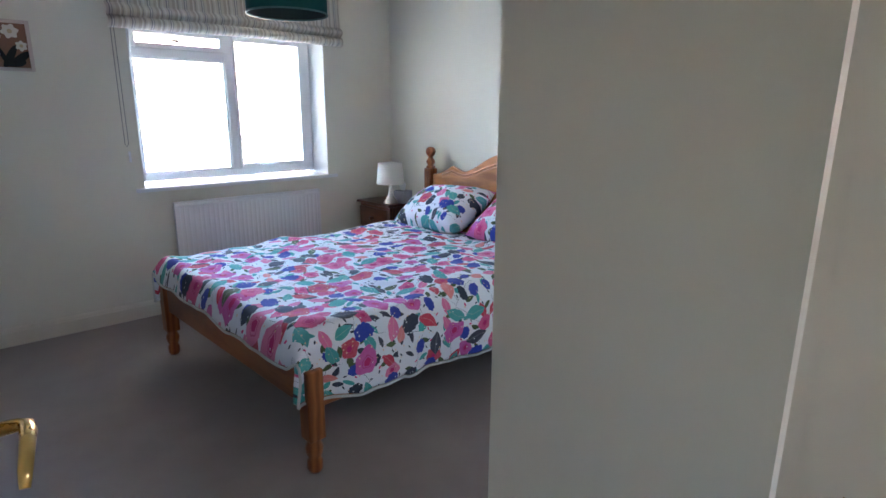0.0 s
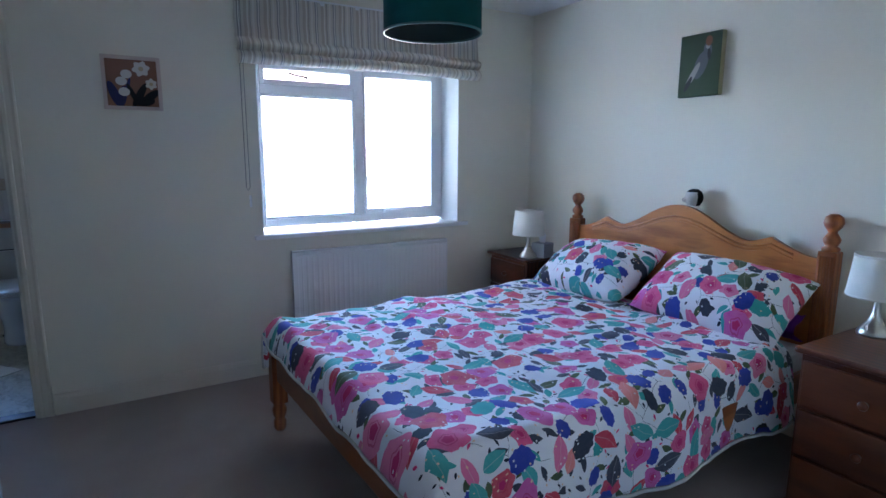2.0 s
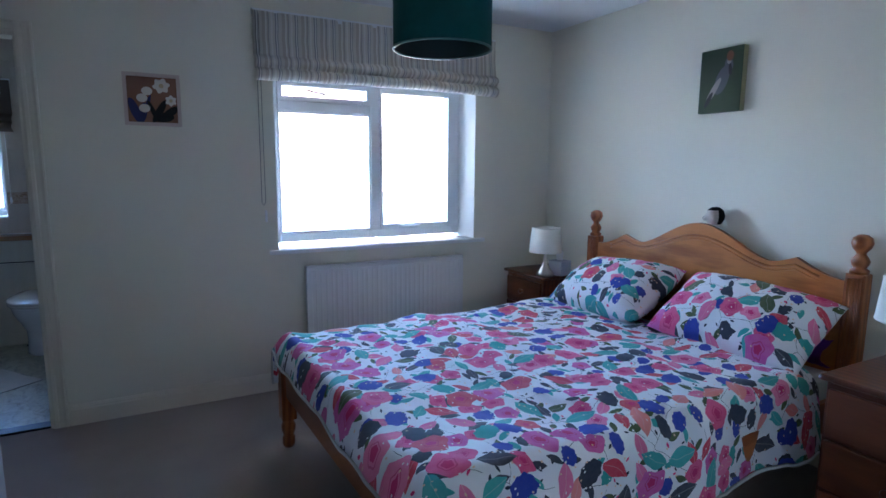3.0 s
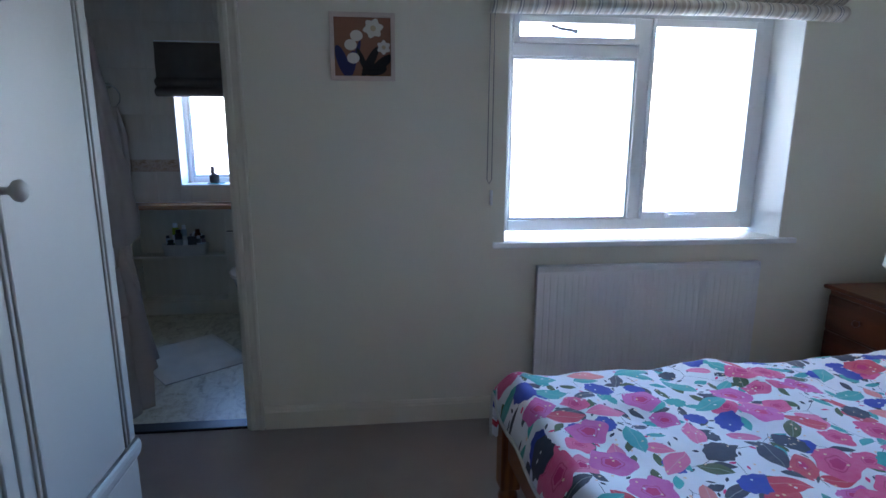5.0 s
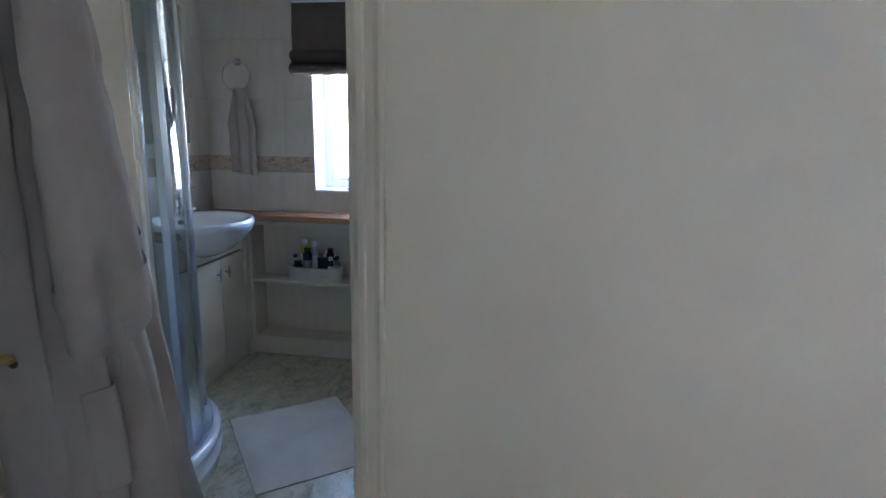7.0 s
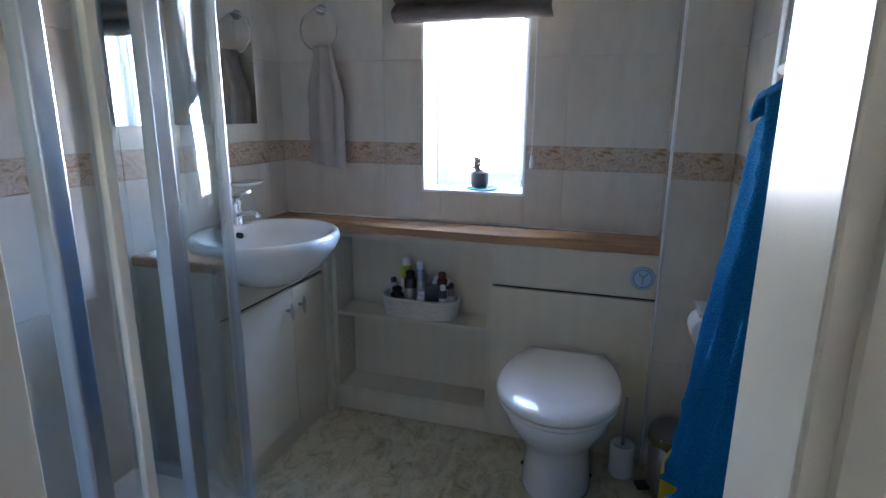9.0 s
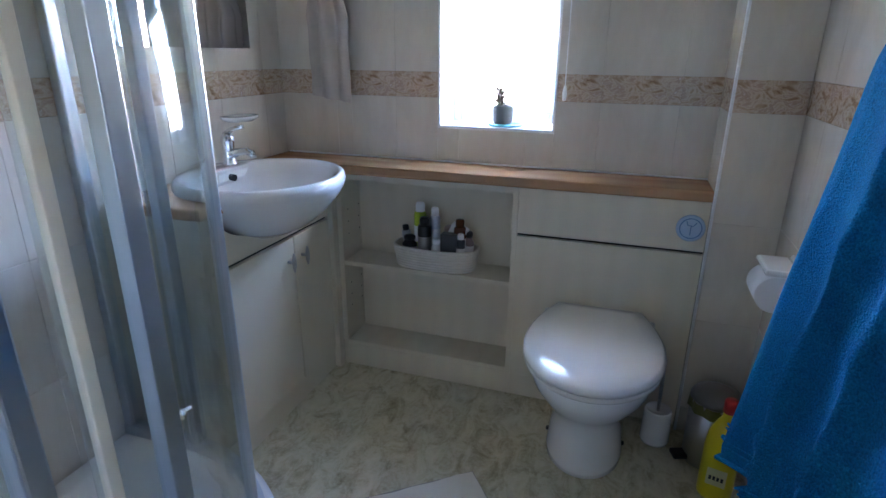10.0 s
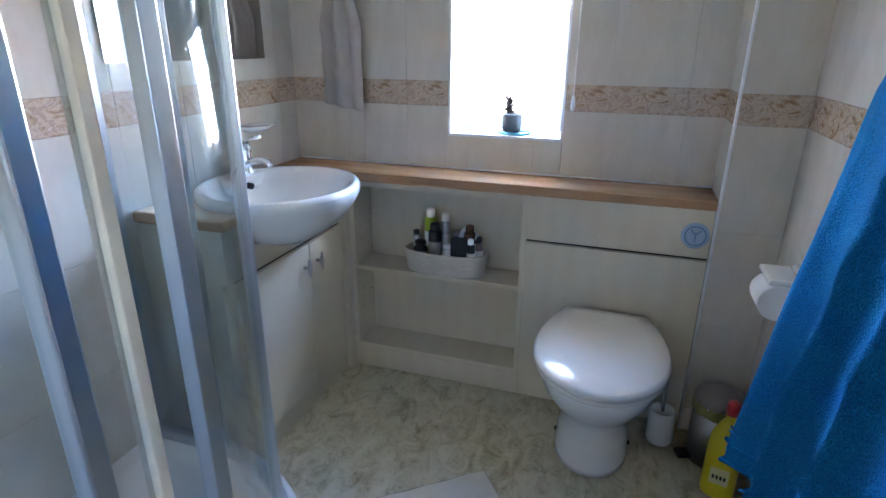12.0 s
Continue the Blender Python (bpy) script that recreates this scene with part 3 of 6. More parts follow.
# ---------------------------------------------------------------- radiator
def radiator(x0, x1, z0, z1):
    w = x1 - x0
    ob = thing("radiator", pose(x0, NORTH, 0), "white enamel panel radiator with fluted front", "radiator")
    pitch, n = 0.034, int((w - 0.03) / 0.034)
    y = -0.062

    def point(u, v):
        x = u * w
        k = (x - 0.02) / pitch
        dent = 0.0022 if 0.02 < x < w - 0.02 and (k % 1.0) > 0.35 else 0.0
        e = 0.014 * max(0, (0.035 - v) / 0.035, (v - 0.965) / 0.035)
        ins = 1.0 if 0.05 < v < 0.95 else 0.0
        return (x, y + e - dent * ins * -1.0, z0 + v * (z1 - z0))

    bm = bmesh.new()
    sheet(bm, n * 6, 24, point, smooth=False)
    part("front_panel", bm, M["radiator"], ob)
    part("back_panel", boxes((0, w, -0.045, -0.030, z0 + 0.004, z1 - 0.004), bevel=0.004), M["radiator"], ob)
    part("top_grille", boxes((0, w, -0.062, -0.03, z1 - 0.004, z1 + 0.004), bevel=0.002), M["radiator"], ob)
    for x in (0.0, w - 0.004):
        part("side_panel", boxes((x, x + 0.004, -0.060, -0.030, z0 + 0.01, z1 - 0.004)), M["radiator"], ob)
    for x in (0.2, w - 0.2):
        part("bracket", boxes((x, x + 0.03, -0.031, -0.001, z0 + 0.05, z1 - 0.1)), M["steel"], ob)
    bm = bmesh.new()
    tube(bm, [(0.0, -0.046, z0 + 0.035), (-0.05, -0.046, z0 + 0.035)], 0.012)
    tube(bm, [(-0.045, -0.046, z0 + 0.035), (-0.045, -0.046, 0.0)], 0.0075)
    v = part("valve", bm, M["chrome"], ob)
    bm = bmesh.new()
    tube(bm, [(-0.05, -0.046, z0 + 0.035), (-0.058, -0.046, z0 + 0.035), (-0.10, -0.046, z0 + 0.035), (-0.118, -0.046, z0 + 0.035)], [0.014, 0.021, 0.021, 0.016], 16)
    part("thermostat_head", bm, M["upvc"], v, "white thermostatic valve head")
    return ob


radiator(1.31, 2.425, 0.165, 0.775)


# ---------------------------------------------------------------- bed
BED = pose(3.125, 2.983, 0, 0, 0, 2.5)     # origin: the middle of the head end, x towards the head
bed = thing("bed", BED, "honey pine double bed frame with turned posts", "bed")
HALF, LONG = 0.765, 2.06


def turned_post(h, foot):
    bm = bmesh.new()
    if foot:
        lathe(bm, [(0.0, 0.0), (0.024, 0.0), (0.031, 0.015), (0.031, 0.05), (0.024, 0.062), (0.034, 0.085), (0.036, 0.11), (0.027, 0.135), (0.030, 0.145), (0.0, 0.146)], 20)
        box(bm, -0.036, 0.036, -0.036, 0.036, 0.145, h, bevel=0.006)
    else:
        box(bm, -0.038, 0.038, -0.038, 0.038, 0.0, h - 0.17, bevel=0.006)
        lathe(bm, [(0.0, h - 0.171), (0.036, h - 0.17), (0.037, h - 0.155), (0.024, h - 0.145), (0.033, h - 0.13), (0.036, h - 0.115), (0.026, h - 0.097), (0.018, h - 0.085), (0.020, h - 0.078), (0.034, h - 0.06), (0.041, h - 0.04), (0.036, h - 0.016), (0.018, h - 0.002), (0.0, h)], 22)
    return bm


for s in (-1, 1):
    p = part("bed_leg", turned_post(0.44, True), M["pine_z"], bed)
    p.location = (-LONG - 0.01, s * HALF, 0)
    p = part("bed_post", turned_post(1.12, False), M["pine_z"], bed)
    p.location = (0.0, s * HALF, 0)
    for k in (-0.024, -0.012, 0.0, 0.012, 0.024):
        bm = bmesh.new()
        tube(bm, [(-0.0385, k, 0.50), (-0.0385, k, 0.93)], 0.0048, 8)
        part("reed", bm, M["pine_z"], p)
    part("side_rail", boxes((-LONG + 0.03, -0.04, s * HALF - 0.014, s * HALF + 0.014, 0.27, 0.41), bevel=0.004), M["pine_x"], bed)
part("foot_rail", boxes((-LONG - 0.026, -LONG + 0.006, -HALF + 0.036, HALF - 0.036, 0.27, 0.42), bevel=0.005), M["pine_rail"], bed)
ys = [-0.727 + 1.454 * i / 80 for i in range(81)]


def crest(y):
    a = abs(y) / 0.727
    if a > 0.70:
        k = (a - 0.70) / 0.30
        return 0.985 - 0.075 * math.sin(k * math.pi / 2)
    k = a / 0.70
    return 0.945 + 0.155 * (0.5 + 0.5 * math.cos(math.pi * min(1, k * 1.18))) + 0.04 * max(0.0, (k - 0.72) / 0.28) ** 1.5


bm = bmesh.new()
prism(bm, [(-0.727, 0.35), (0.727, 0.35)] + [(y, crest(y)) for y in reversed(ys)], "x", -0.014, 0.014)
hb = part("headboard", bm, M["pine"], bed)
bm = bmesh.new()
for off, rad in ((0.055, 0.007), (0.075, 0.004)):
    tube(bm, [(-0.014, y, crest(y) * 0.72 + 0.295 - off) for y in ys[6:-6]], rad, 8)
part("carved_moulding", bm, M["pine"], hb)
for k in range(12):
    x = -LONG + 0.12 + k * 0.165
    part("slat", boxes((x, x + 0.07, -HALF + 0.014, HALF - 0.014, 0.335, 0.355)), M["pine"], bed)

mat_ob = thing("mattress", BED @ pose(0, 0, 0.355), "pale mattress on the bed slats", "mattress")
bm = bmesh.new()
box(bm, -LONG + 0.02, -0.03, -HALF + 0.02, HALF - 0.02, 0, 0.15, bevel=0.04, seg=3)
part("mattress_body", bm, M["mattress"], mat_ob)

# duvet: lies over the mattress, hangs at both sides and rounds over the foot
DU, DV = 1.89, 2.16
du = thing("duvet", BED @ pose(0, 0, 0.505), "white duvet with bright floral print spread over the bed", "duvet")


def duvet_point(u, v):
    x = -LONG - 0.10 + u * DU
    s = (v - 0.5) * DV
    side = HALF + 0.0
    r = 0.075
    flat = side - r + 0.02
    a = abs(s)
    sg = 1 if s > 0 else -1
    lift = 0.07 + 0.022 * nz(x * 2.2 + 5, s * 2.0, 0.4) + 0.016 * nz(x * 7.0, s * 4.5, 1.7) + 0.007 * nz(x * 15.0 + s * 4, s * 9.0, 3.1) + 0.012 * (1 - abs(nz(x * 3.3 + s * 2.3, s * 1.2 - x, 6.1)) * 2)
    if a < flat:
        y, z = s, lift
    else:
        t = a - flat
        ang = min(t / r, math.pi / 2 * 0.93)
        y = flat + r * math.sin(ang) + 0.018 * nz(x * 5, t * 3, 9.0 + sg)
        z = lift - r * (1 - math.cos(ang))
        if t > r * math.pi / 2 * 0.93:
            d = (t - r * math.pi / 2 * 0.93) * (0.62 + 0.38 * min(1.0, u / 0.30))
            z -= d
            y += 0.10 * d + 0.02 * math.sin(x * 9 + sg) * d / 0.2
        y *= sg
    e = max(0.0, 0.11 - u * DU) / 0.11
    z -= (0.13 if a < flat else 0.13 * max(0.25, 1 - (a - flat) / 0.12)) * e ** 2.2
    x += 0.03 * e ** 2 + 0.012 * nz(s * 4, 7.0)
    e2 = max(0.0, u - 0.97) / 0.03
    z -= 0.035 * e2 ** 2
    return (x, y, z)


bm = bmesh.new()
sheet(bm, 110, 130, duvet_point, lambda u, v: (u * DU, v * DV))
cover = part("duvet_cover", bm, M["floral"], du)
for nm, line in (("foot_hem", [duvet_point(0.0, j / 90) for j in range(91)]), ("side_hem", [duvet_point(i / 90, 0.0) for i in range(91)]), ("side_hem", [duvet_point(i / 90, 1.0) for i in range(91)])):
    bm = bmesh.new()
    tube(bm, [(x, y, z - 0.010) for x, y, z in line], 0.006, 8)
    part(nm, bm, M["mattress"], du, "white cotton hem")
mod = cover.modifiers.new("thick", "SOLIDIFY")
mod.thickness, mod.offset = 0.03, -1


def pillow(m, label, shift):
    ob = thing("pillow", m, label, "pillow", "pillows on the bed")
    w, h, t = 0.72, 0.46, 0.27

    def surf(sign):
        def point(u, v):
            a, b = 2 * u - 1, 2 * v - 1
            g = max(0.0, (1 - abs(a) ** 2.4)) ** 0.5 * max(0.0, (1 - abs(b) ** 2.4)) ** 0.5
            pin = 1 - 0.07 * (1 - abs(a)) * abs(b) ** 3 - 0.0
            z = sign * t / 2 * g + 0.012 * nz(a * 3 + shift, b * 3, sign) * g + 0.010 * nz(a * 8, b * 6 + shift, 3) * g
            return (a * w / 2 * (1 - 0.06 * (1 - abs(b)) * abs(a) ** 3), b * h / 2 * pin, z)
        return point
    bm = bmesh.new()
    for sign in (1, -1):
        sheet(bm, 40, 28, surf(sign), lambda u, v: (u * w + shift, v * h + shift * 2))
    bmesh.ops.remove_doubles(bm, verts=bm.verts, dist=0.0005)
    part("pillow_case", bm, M["floral"], ob)
    return ob


pillow(BED @ pose(-0.24, -0.40, 0.70, 0, 0, -90) @ pose(0, 0, 0, 32, 3, 2), "plump pillow in bright floral cotton on the duvet", 3.3)
pillow(BED @ pose(-0.26, 0.37, 0.70, 0, 0, -90) @ pose(0, 0, 0, 30, -4, -3), "plump pillow in bright floral cotton beside another", 8.1)
bm = bmesh.new()
sheet(bm, 24, 14, lambda u, v: (-0.05 - 0.10 * math.sin(v * math.pi) - 0.01 * nz(u * 5, v * 3), -0.72 + 0.2 * u, 0.52 + 0.13 * v + 0.02 * nz(u * 4, v * 4, 1)))
pur = part("sheet_fold", bm, fabric("purple_cotton", (0.16, 0.03, 0.28)))
pur.matrix_basis = BED
tagged(pur, "crumpled purple cloth tucked behind the pillow", "cloth")
pur.name = "purple_cloth"

# soft toy on the headboard
bm = bmesh.new()
lathe(bm, [(0.0, 0.0), (0.032, 0.004), (0.047, 0.03), (0.049, 0.05), (0.04, 0.078), (0.02, 0.093), (0.0, 0.096)], 20)
lathe(bm, [(0.0, 0.0), (0.015, 0.002), (0.022, 0.014), (0.015, 0.026), (0.0, 0.028)], 12, (-0.028, 0.028, 0.02))
toy = part("soft_toy", bm, fabric("black_plush", (0.012, 0.010, 0.009), vary=0.4))
toy.matrix_basis = BED @ pose(0.012, -0.07, 1.097)
tagged(toy, "small black and white plush toy resting on the headboard", "soft toy")
toy.data.materials.append(fabric("white_plush", (0.62, 0.56, 0.50)))
for f in toy.data.polygons:
    if f.center.x < -0.026 and 0.012 < f.center.z < 0.066 and abs(f.center.y) < 0.034:
        f.material_index = 1


# ---------------------------------------------------------------- bedside tables and lamps
def bedside(m, h, w, d, label):
    """x to the front, y across."""
    ob = thing("bedside_table", m, label, "bedside table", "bedside tables")
    part("carcass", boxes((-d / 2, d / 2 - 0.012, -w / 2, w / 2, 0.06, h - 0.022), bevel=0.004), M["dark_pine"], ob)
    part("plinth", boxes((-d / 2 + 0.01, d / 2 - 0.004, -w / 2 - 0.008, w / 2 + 0.008, 0.0, 0.06), bevel=0.008), M["dark_pine"], ob)
    part("tabletop", boxes((-d / 2 - 0.005, d / 2 + 0.018, -w / 2 - 0.018, w / 2 + 0.018, h - 0.022, h), bevel=0.009), M["dark_pine"], ob)
    for k in range(3):
        z0 = 0.075 + k * (h - 0.11) / 3
        z1 = z0 + (h - 0.11) / 3 - 0.012
        dr = part("drawer_front", boxes((d / 2 - 0.012, d / 2 + 0.006, -w / 2 + 0.014, w / 2 - 0.014, z0, z1), bevel=0.005), M["dark_pine"], ob)
        kn = bmesh.new()
        lathe(kn, [(0.0, 0.034), (0.012, 0.033), (0.017, 0.024), (0.014, 0.014), (0.008, 0.008), (0.011, 0.0)], 14)
        kn.transform(pose(d / 2 + 0.006, 0, (z0 + z1) / 2, 0, 90, 0))
        part("knob", kn, M["dark_pine"], dr)
    return ob


bedside(pose(2.80, 1.775, 0, 0, 0, 180), 0.68, 0.45, 0.52, "dark-stained pine bedside table with three drawers")
bedside(pose(2.985, 4.125, 0, 0, 0, 180), 0.66, 0.42, 0.39, "dark-stained pine bedside table with drawers by the window")


def table_lamp(m, label):
    ob = thing("table_lamp", m, label, "table lamp", "bedside lamps")
    bm = bmesh.new()
    lathe(bm, [(0.0, 0.0), (0.052, 0.0), (0.054, 0.008), (0.046, 0.024), (0.026, 0.048), (0.014, 0.08), (0.010, 0.12), (0.010, 0.16), (0.0, 0.161)], 24)
    part("lamp_base", bm, M["nickel"], ob)
    bm = bmesh.new()
    lathe(bm, [(0.100, 0.145), (0.086, 0.295), (0.084, 0.295), (0.098, 0.145), (0.100, 0.145)], 40)
    sh = part("shade", bm, M["shade"], ob)
    part("trim", lathe(bmesh.new(), [(0.0995, 0.143), (0.1013, 0.147), (0.0995, 0.151)], 40), M["shade"], sh)
    part("trim", lathe(bmesh.new(), [(0.0865, 0.289), (0.0883, 0.293), (0.0865, 0.297)], 40), M["shade"], sh)
    bm = bmesh.new()
    lathe(bm, [(0.0, 0.16), (0.013, 0.16), (0.013, 0.185), (0.02, 0.21), (0.024, 0.23), (0.017, 0.255), (0.0, 0.262)], 14)
    part("bulb", bm, M["white"], ob)
    return ob


table_lamp(pose(2.93, 1.93, 0.68) @ Matrix.Scale(1.08, 4), "brushed metal table lamp with cream drum shade")
table_lamp(pose(2.865, 3.985, 0.66) @ Matrix.Scale(1.12, 4), "brushed metal table lamp with cream drum shade by the window")
tb = thing("tissue_box", pose(2.97, 3.955, 0.66, 0, 0, 12), "small pale tissue box with a tissue pulled up", "tissue box")
part("carton", boxes((-0.055, 0.055, -0.055, 0.055, 0, 0.10), bevel=0.003), plain("pale_card", (0.45, 0.45, 0.48), 0.7), tb)
bm = bmesh.new()
sheet(bm, 10, 8, lambda u, v: ((u - 0.5) * 0.07 * (1 + v * 0.4), 0.012 * math.sin(u * 7), 0.098 + 0.06 * v + 0.012 * math.sin(u * 9 + v * 3)))
part("tissue", bm, M["white"], tb, "white paper tissue")

# ---------------------------------------------------------------- pendant
pen = thing("pendant_lamp", pose(1.47, 2.88, CEIL), "dark teal velvet drum pendant lampshade", "pendant lamp")
R, Z0, Z1 = 0.182, 1.82 - CEIL, 2.09 - CEIL
bm = bmesh.new()
lathe(bm, [(R, Z0), (R, Z1)], 56)
sh = part("shade", bm, M["teal_velvet"], pen)
bm = bmesh.new()
lathe(bm, [(R - 0.003, Z0), (R - 0.003, Z1)], 56)
part("lining", bm, M["shade_in"], sh)
bm = bmesh.new()
lathe(bm, [(R - 0.004, Z0 - 0.003), (R + 0.002, Z0 - 0.003), (R + 0.002, Z0 + 0.004), (R - 0.004, Z0 + 0.004), (R - 0.004, Z0 - 0.003)], 56)
part("rim", bm, plain("teal_rim", (0.05, 0.13, 0.13), 0.4), sh)
bm = bmesh.new()
for k in range(3):
    a = k * 2.094
    tube(bm, [(0.02 * math.cos(a), 0.02 * math.sin(a), Z1 - 0.03), ((R - 0.004) * math.cos(a), (R - 0.004) * math.sin(a), Z1 - 0.008)], 0.002, 6)
part("spider", bm, M["white"], pen)
bm = bmesh.new()
tube(bm, [(0, 0, -0.02), (0, 0, Z1 - 0.02)], 0.004, 8)
part("flex", bm, M["white"], pen)
bm = bmesh.new()
lathe(bm, [(0.0, -0.03), (0.03, -0.028), (0.045, -0.012), (0.048, 0.0), (0.0, 0.0)], 24)
part("ceiling_rose", bm, M["white"], pen)
bm = bmesh.new()
lathe(bm, [(0.0, Z1 - 0.13), (0.02, Z1 - 0.12), (0.03, Z1 - 0.095), (0.02, Z1 - 0.06), (0.017, Z1 - 0.02), (0.0, Z1 - 0.015)], 16)
part("bulb", bm, M["white"], pen)


# ---------------------------------------------------------------- pictures
def ellipse(bm, cx, cz, a, b, turn, y, lobes=0, n=28):
    vs = []
    for i in range(n):
        t = 2 * math.pi * i / n
        k = 1 + (0.16 * math.cos(lobes * t) if lobes else 0)
        x, z = a * k * math.cos(t), b * k * math.sin(t)
        vs.append(bm.verts.new((cx + x * math.cos(turn) - z * math.sin(turn), y, cz + x * math.sin(turn) + z * math.cos(turn))))
    bm.faces.new(vs)


pic = thing("framed_print", pose(0.526, NORTH, 1.735), "square print of white flowers in a pale frame", "picture")
pale = paint("pale_pink_frame", (0.62, 0.51, 0.44), 0.5)
S = 0.136
part("picture_frame", boxes((-S, -S + 0.018, -0.025, 0, -S, S), (S - 0.018, S, -0.025, 0, -S, S), (-S + 0.018, S - 0.018, -0.025, 0, -S, -S + 0.018), (-S + 0.018, S - 0.018, -0.025, 0, S - 0.018, S), bevel=0.002), pale, pic)
part("print", boxes((-S + 0.018, S - 0.018, -0.012, -0.004, -S + 0.018, S - 0.018)), paint("russet_print", (0.26, 0.125, 0.075), 0.7), pic)
for nm, c, items in (("navy_leaves", (0.03, 0.028, 0.12), [(-0.085, -0.06, 0.022, 0.07, 0.35), (-0.05, -0.07, 0.020, 0.055, -0.2), (-0.03, -0.04, 0.01, 0.07, -0.3)]),
                     ("dark_leaves", (0.012, 0.010, 0.010), [(0.03, -0.06, 0.018, 0.07, -0.5), (0.08, -0.065, 0.02, 0.055, -0.9), (0.05, -0.09, 0.05, 0.025, 0.1), (0.0, -0.06, 0.012, 0.06, 0.4)]),
                     ("white_blooms", (0.72, 0.68, 0.60), [(-0.025, 0.045, 0.026, 0.022, 0), (-0.05, 0.008, 0.026, 0.022, 0), (-0.04, -0.045, 0.026, 0.022, 0), (0.045, 0.075, 0.038, 0.036, 0.2), (0.088, 0.0, 0.026, 0.026, 0.5)]),
                     ("cream_hearts", (0.55, 0.45, 0.28), [(0.045, 0.075, 0.012, 0.012, 0), (0.088, 0.0, 0.009, 0.009, 0)])):
    M[nm] = paint(nm + "_ink", c, 0.7)
    for k, (cx, cz, a, b, t) in enumerate(items):
        bm = bmesh.new()
        ellipse(bm, cx, cz, a, b, t, -0.0126 - 0.0005 * (["navy_leaves", "dark_leaves", "white_blooms", "cream_hearts"].index(nm)) - 0.0001 * k, 6 if a > 0.024 and b > 0.025 and nm == "white_blooms" else 0)
        part({"navy_leaves": "navy_leaf", "dark_leaves": "dark_leaf", "white_blooms": "white_bloom", "cream_hearts": "bloom_heart"}[nm], bm, M[nm], pic)

cv = thing("canvas_print", pose(EAST, 2.965, 1.852, 0, 0, -90), "canvas print of a grey bird on dark green", "picture")
part("canvas", boxes((-0.122, 0.122, -0.036, 0, -0.163, 0.163), bevel=0.003), paint("green_canvas", (0.022, 0.045, 0.012), 0.6, 0.35), cv)
part("canvas_edge", boxes((0.1225, 0.1235, -0.035, -0.001, -0.162, 0.162)), paint("straw_edge", (0.42, 0.38, 0.20), 0.7), cv)
for k, (nm, c, items) in enumerate((("wing", (0.12, 0.125, 0.145), [(0.01, 0.0, 0.036, 0.075, -0.35), (0.045, 0.075, 0.024, 0.036, 0.2)]),
                                   ("pale_tail", (0.42, 0.38, 0.36), [(-0.035, -0.05, 0.016, 0.075, -0.55), (0.045, 0.09, 0.012, 0.012, 0)]),
                                   ("dark_tail", (0.02, 0.02, 0.022), [(-0.06, -0.095, 0.012, 0.045, -0.5), (0.055, 0.05, 0.01, 0.03, 0.1)]),
                                   ("brown_crest", (0.22, 0.09, 0.04), [(0.05, 0.118, 0.02, 0.026, 0)]))):
    ink = paint(nm + "_ink", c, 0.7)
    for j, (cx, cz, a, b, t) in enumerate(items):
        bm = bmesh.new()
        ellipse(bm, cx, cz, a, b, t, -0.0365 - 0.0004 * k - 0.0001 * j)
        part(nm, bm, ink, cv)


# ---------------------------------------------------------------- wardrobe
def wardrobe(y0, y1, label):
    """A double-door wardrobe over a drawer base; its front looks along +x."""
    x1, dep, h, zb = -0.010, 0.60, 2.05, 0.64
    ob = thing("wardrobe", pose(x1, (y0 + y1) / 2, 0), label, "wardrobe", "wardrobes along the wall")
    w = (y1 - y0) / 2
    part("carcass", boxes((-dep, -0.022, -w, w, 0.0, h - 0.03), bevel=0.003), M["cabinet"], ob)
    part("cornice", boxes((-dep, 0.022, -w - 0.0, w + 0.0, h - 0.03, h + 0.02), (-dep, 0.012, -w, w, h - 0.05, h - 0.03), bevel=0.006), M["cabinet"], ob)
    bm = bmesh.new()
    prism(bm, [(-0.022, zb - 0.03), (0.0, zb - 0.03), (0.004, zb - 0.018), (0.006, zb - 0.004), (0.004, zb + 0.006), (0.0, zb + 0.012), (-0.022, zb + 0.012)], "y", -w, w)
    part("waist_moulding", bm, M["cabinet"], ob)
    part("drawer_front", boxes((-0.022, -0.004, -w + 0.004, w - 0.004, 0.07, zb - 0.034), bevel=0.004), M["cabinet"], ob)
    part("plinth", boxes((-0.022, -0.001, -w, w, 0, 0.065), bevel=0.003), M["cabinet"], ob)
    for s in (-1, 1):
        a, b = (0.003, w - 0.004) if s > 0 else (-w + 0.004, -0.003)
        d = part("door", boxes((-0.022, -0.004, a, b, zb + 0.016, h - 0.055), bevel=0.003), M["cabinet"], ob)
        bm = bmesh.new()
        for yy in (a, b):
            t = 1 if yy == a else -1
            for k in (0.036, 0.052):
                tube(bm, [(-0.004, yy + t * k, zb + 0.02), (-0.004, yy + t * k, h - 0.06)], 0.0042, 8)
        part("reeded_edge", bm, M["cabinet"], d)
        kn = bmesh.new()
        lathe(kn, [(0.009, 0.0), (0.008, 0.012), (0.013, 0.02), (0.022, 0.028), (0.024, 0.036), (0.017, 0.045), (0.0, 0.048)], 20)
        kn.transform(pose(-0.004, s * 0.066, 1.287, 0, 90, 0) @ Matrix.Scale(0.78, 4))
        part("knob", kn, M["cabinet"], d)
    return ob


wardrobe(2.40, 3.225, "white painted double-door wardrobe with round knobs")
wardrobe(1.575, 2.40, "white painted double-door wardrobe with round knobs")


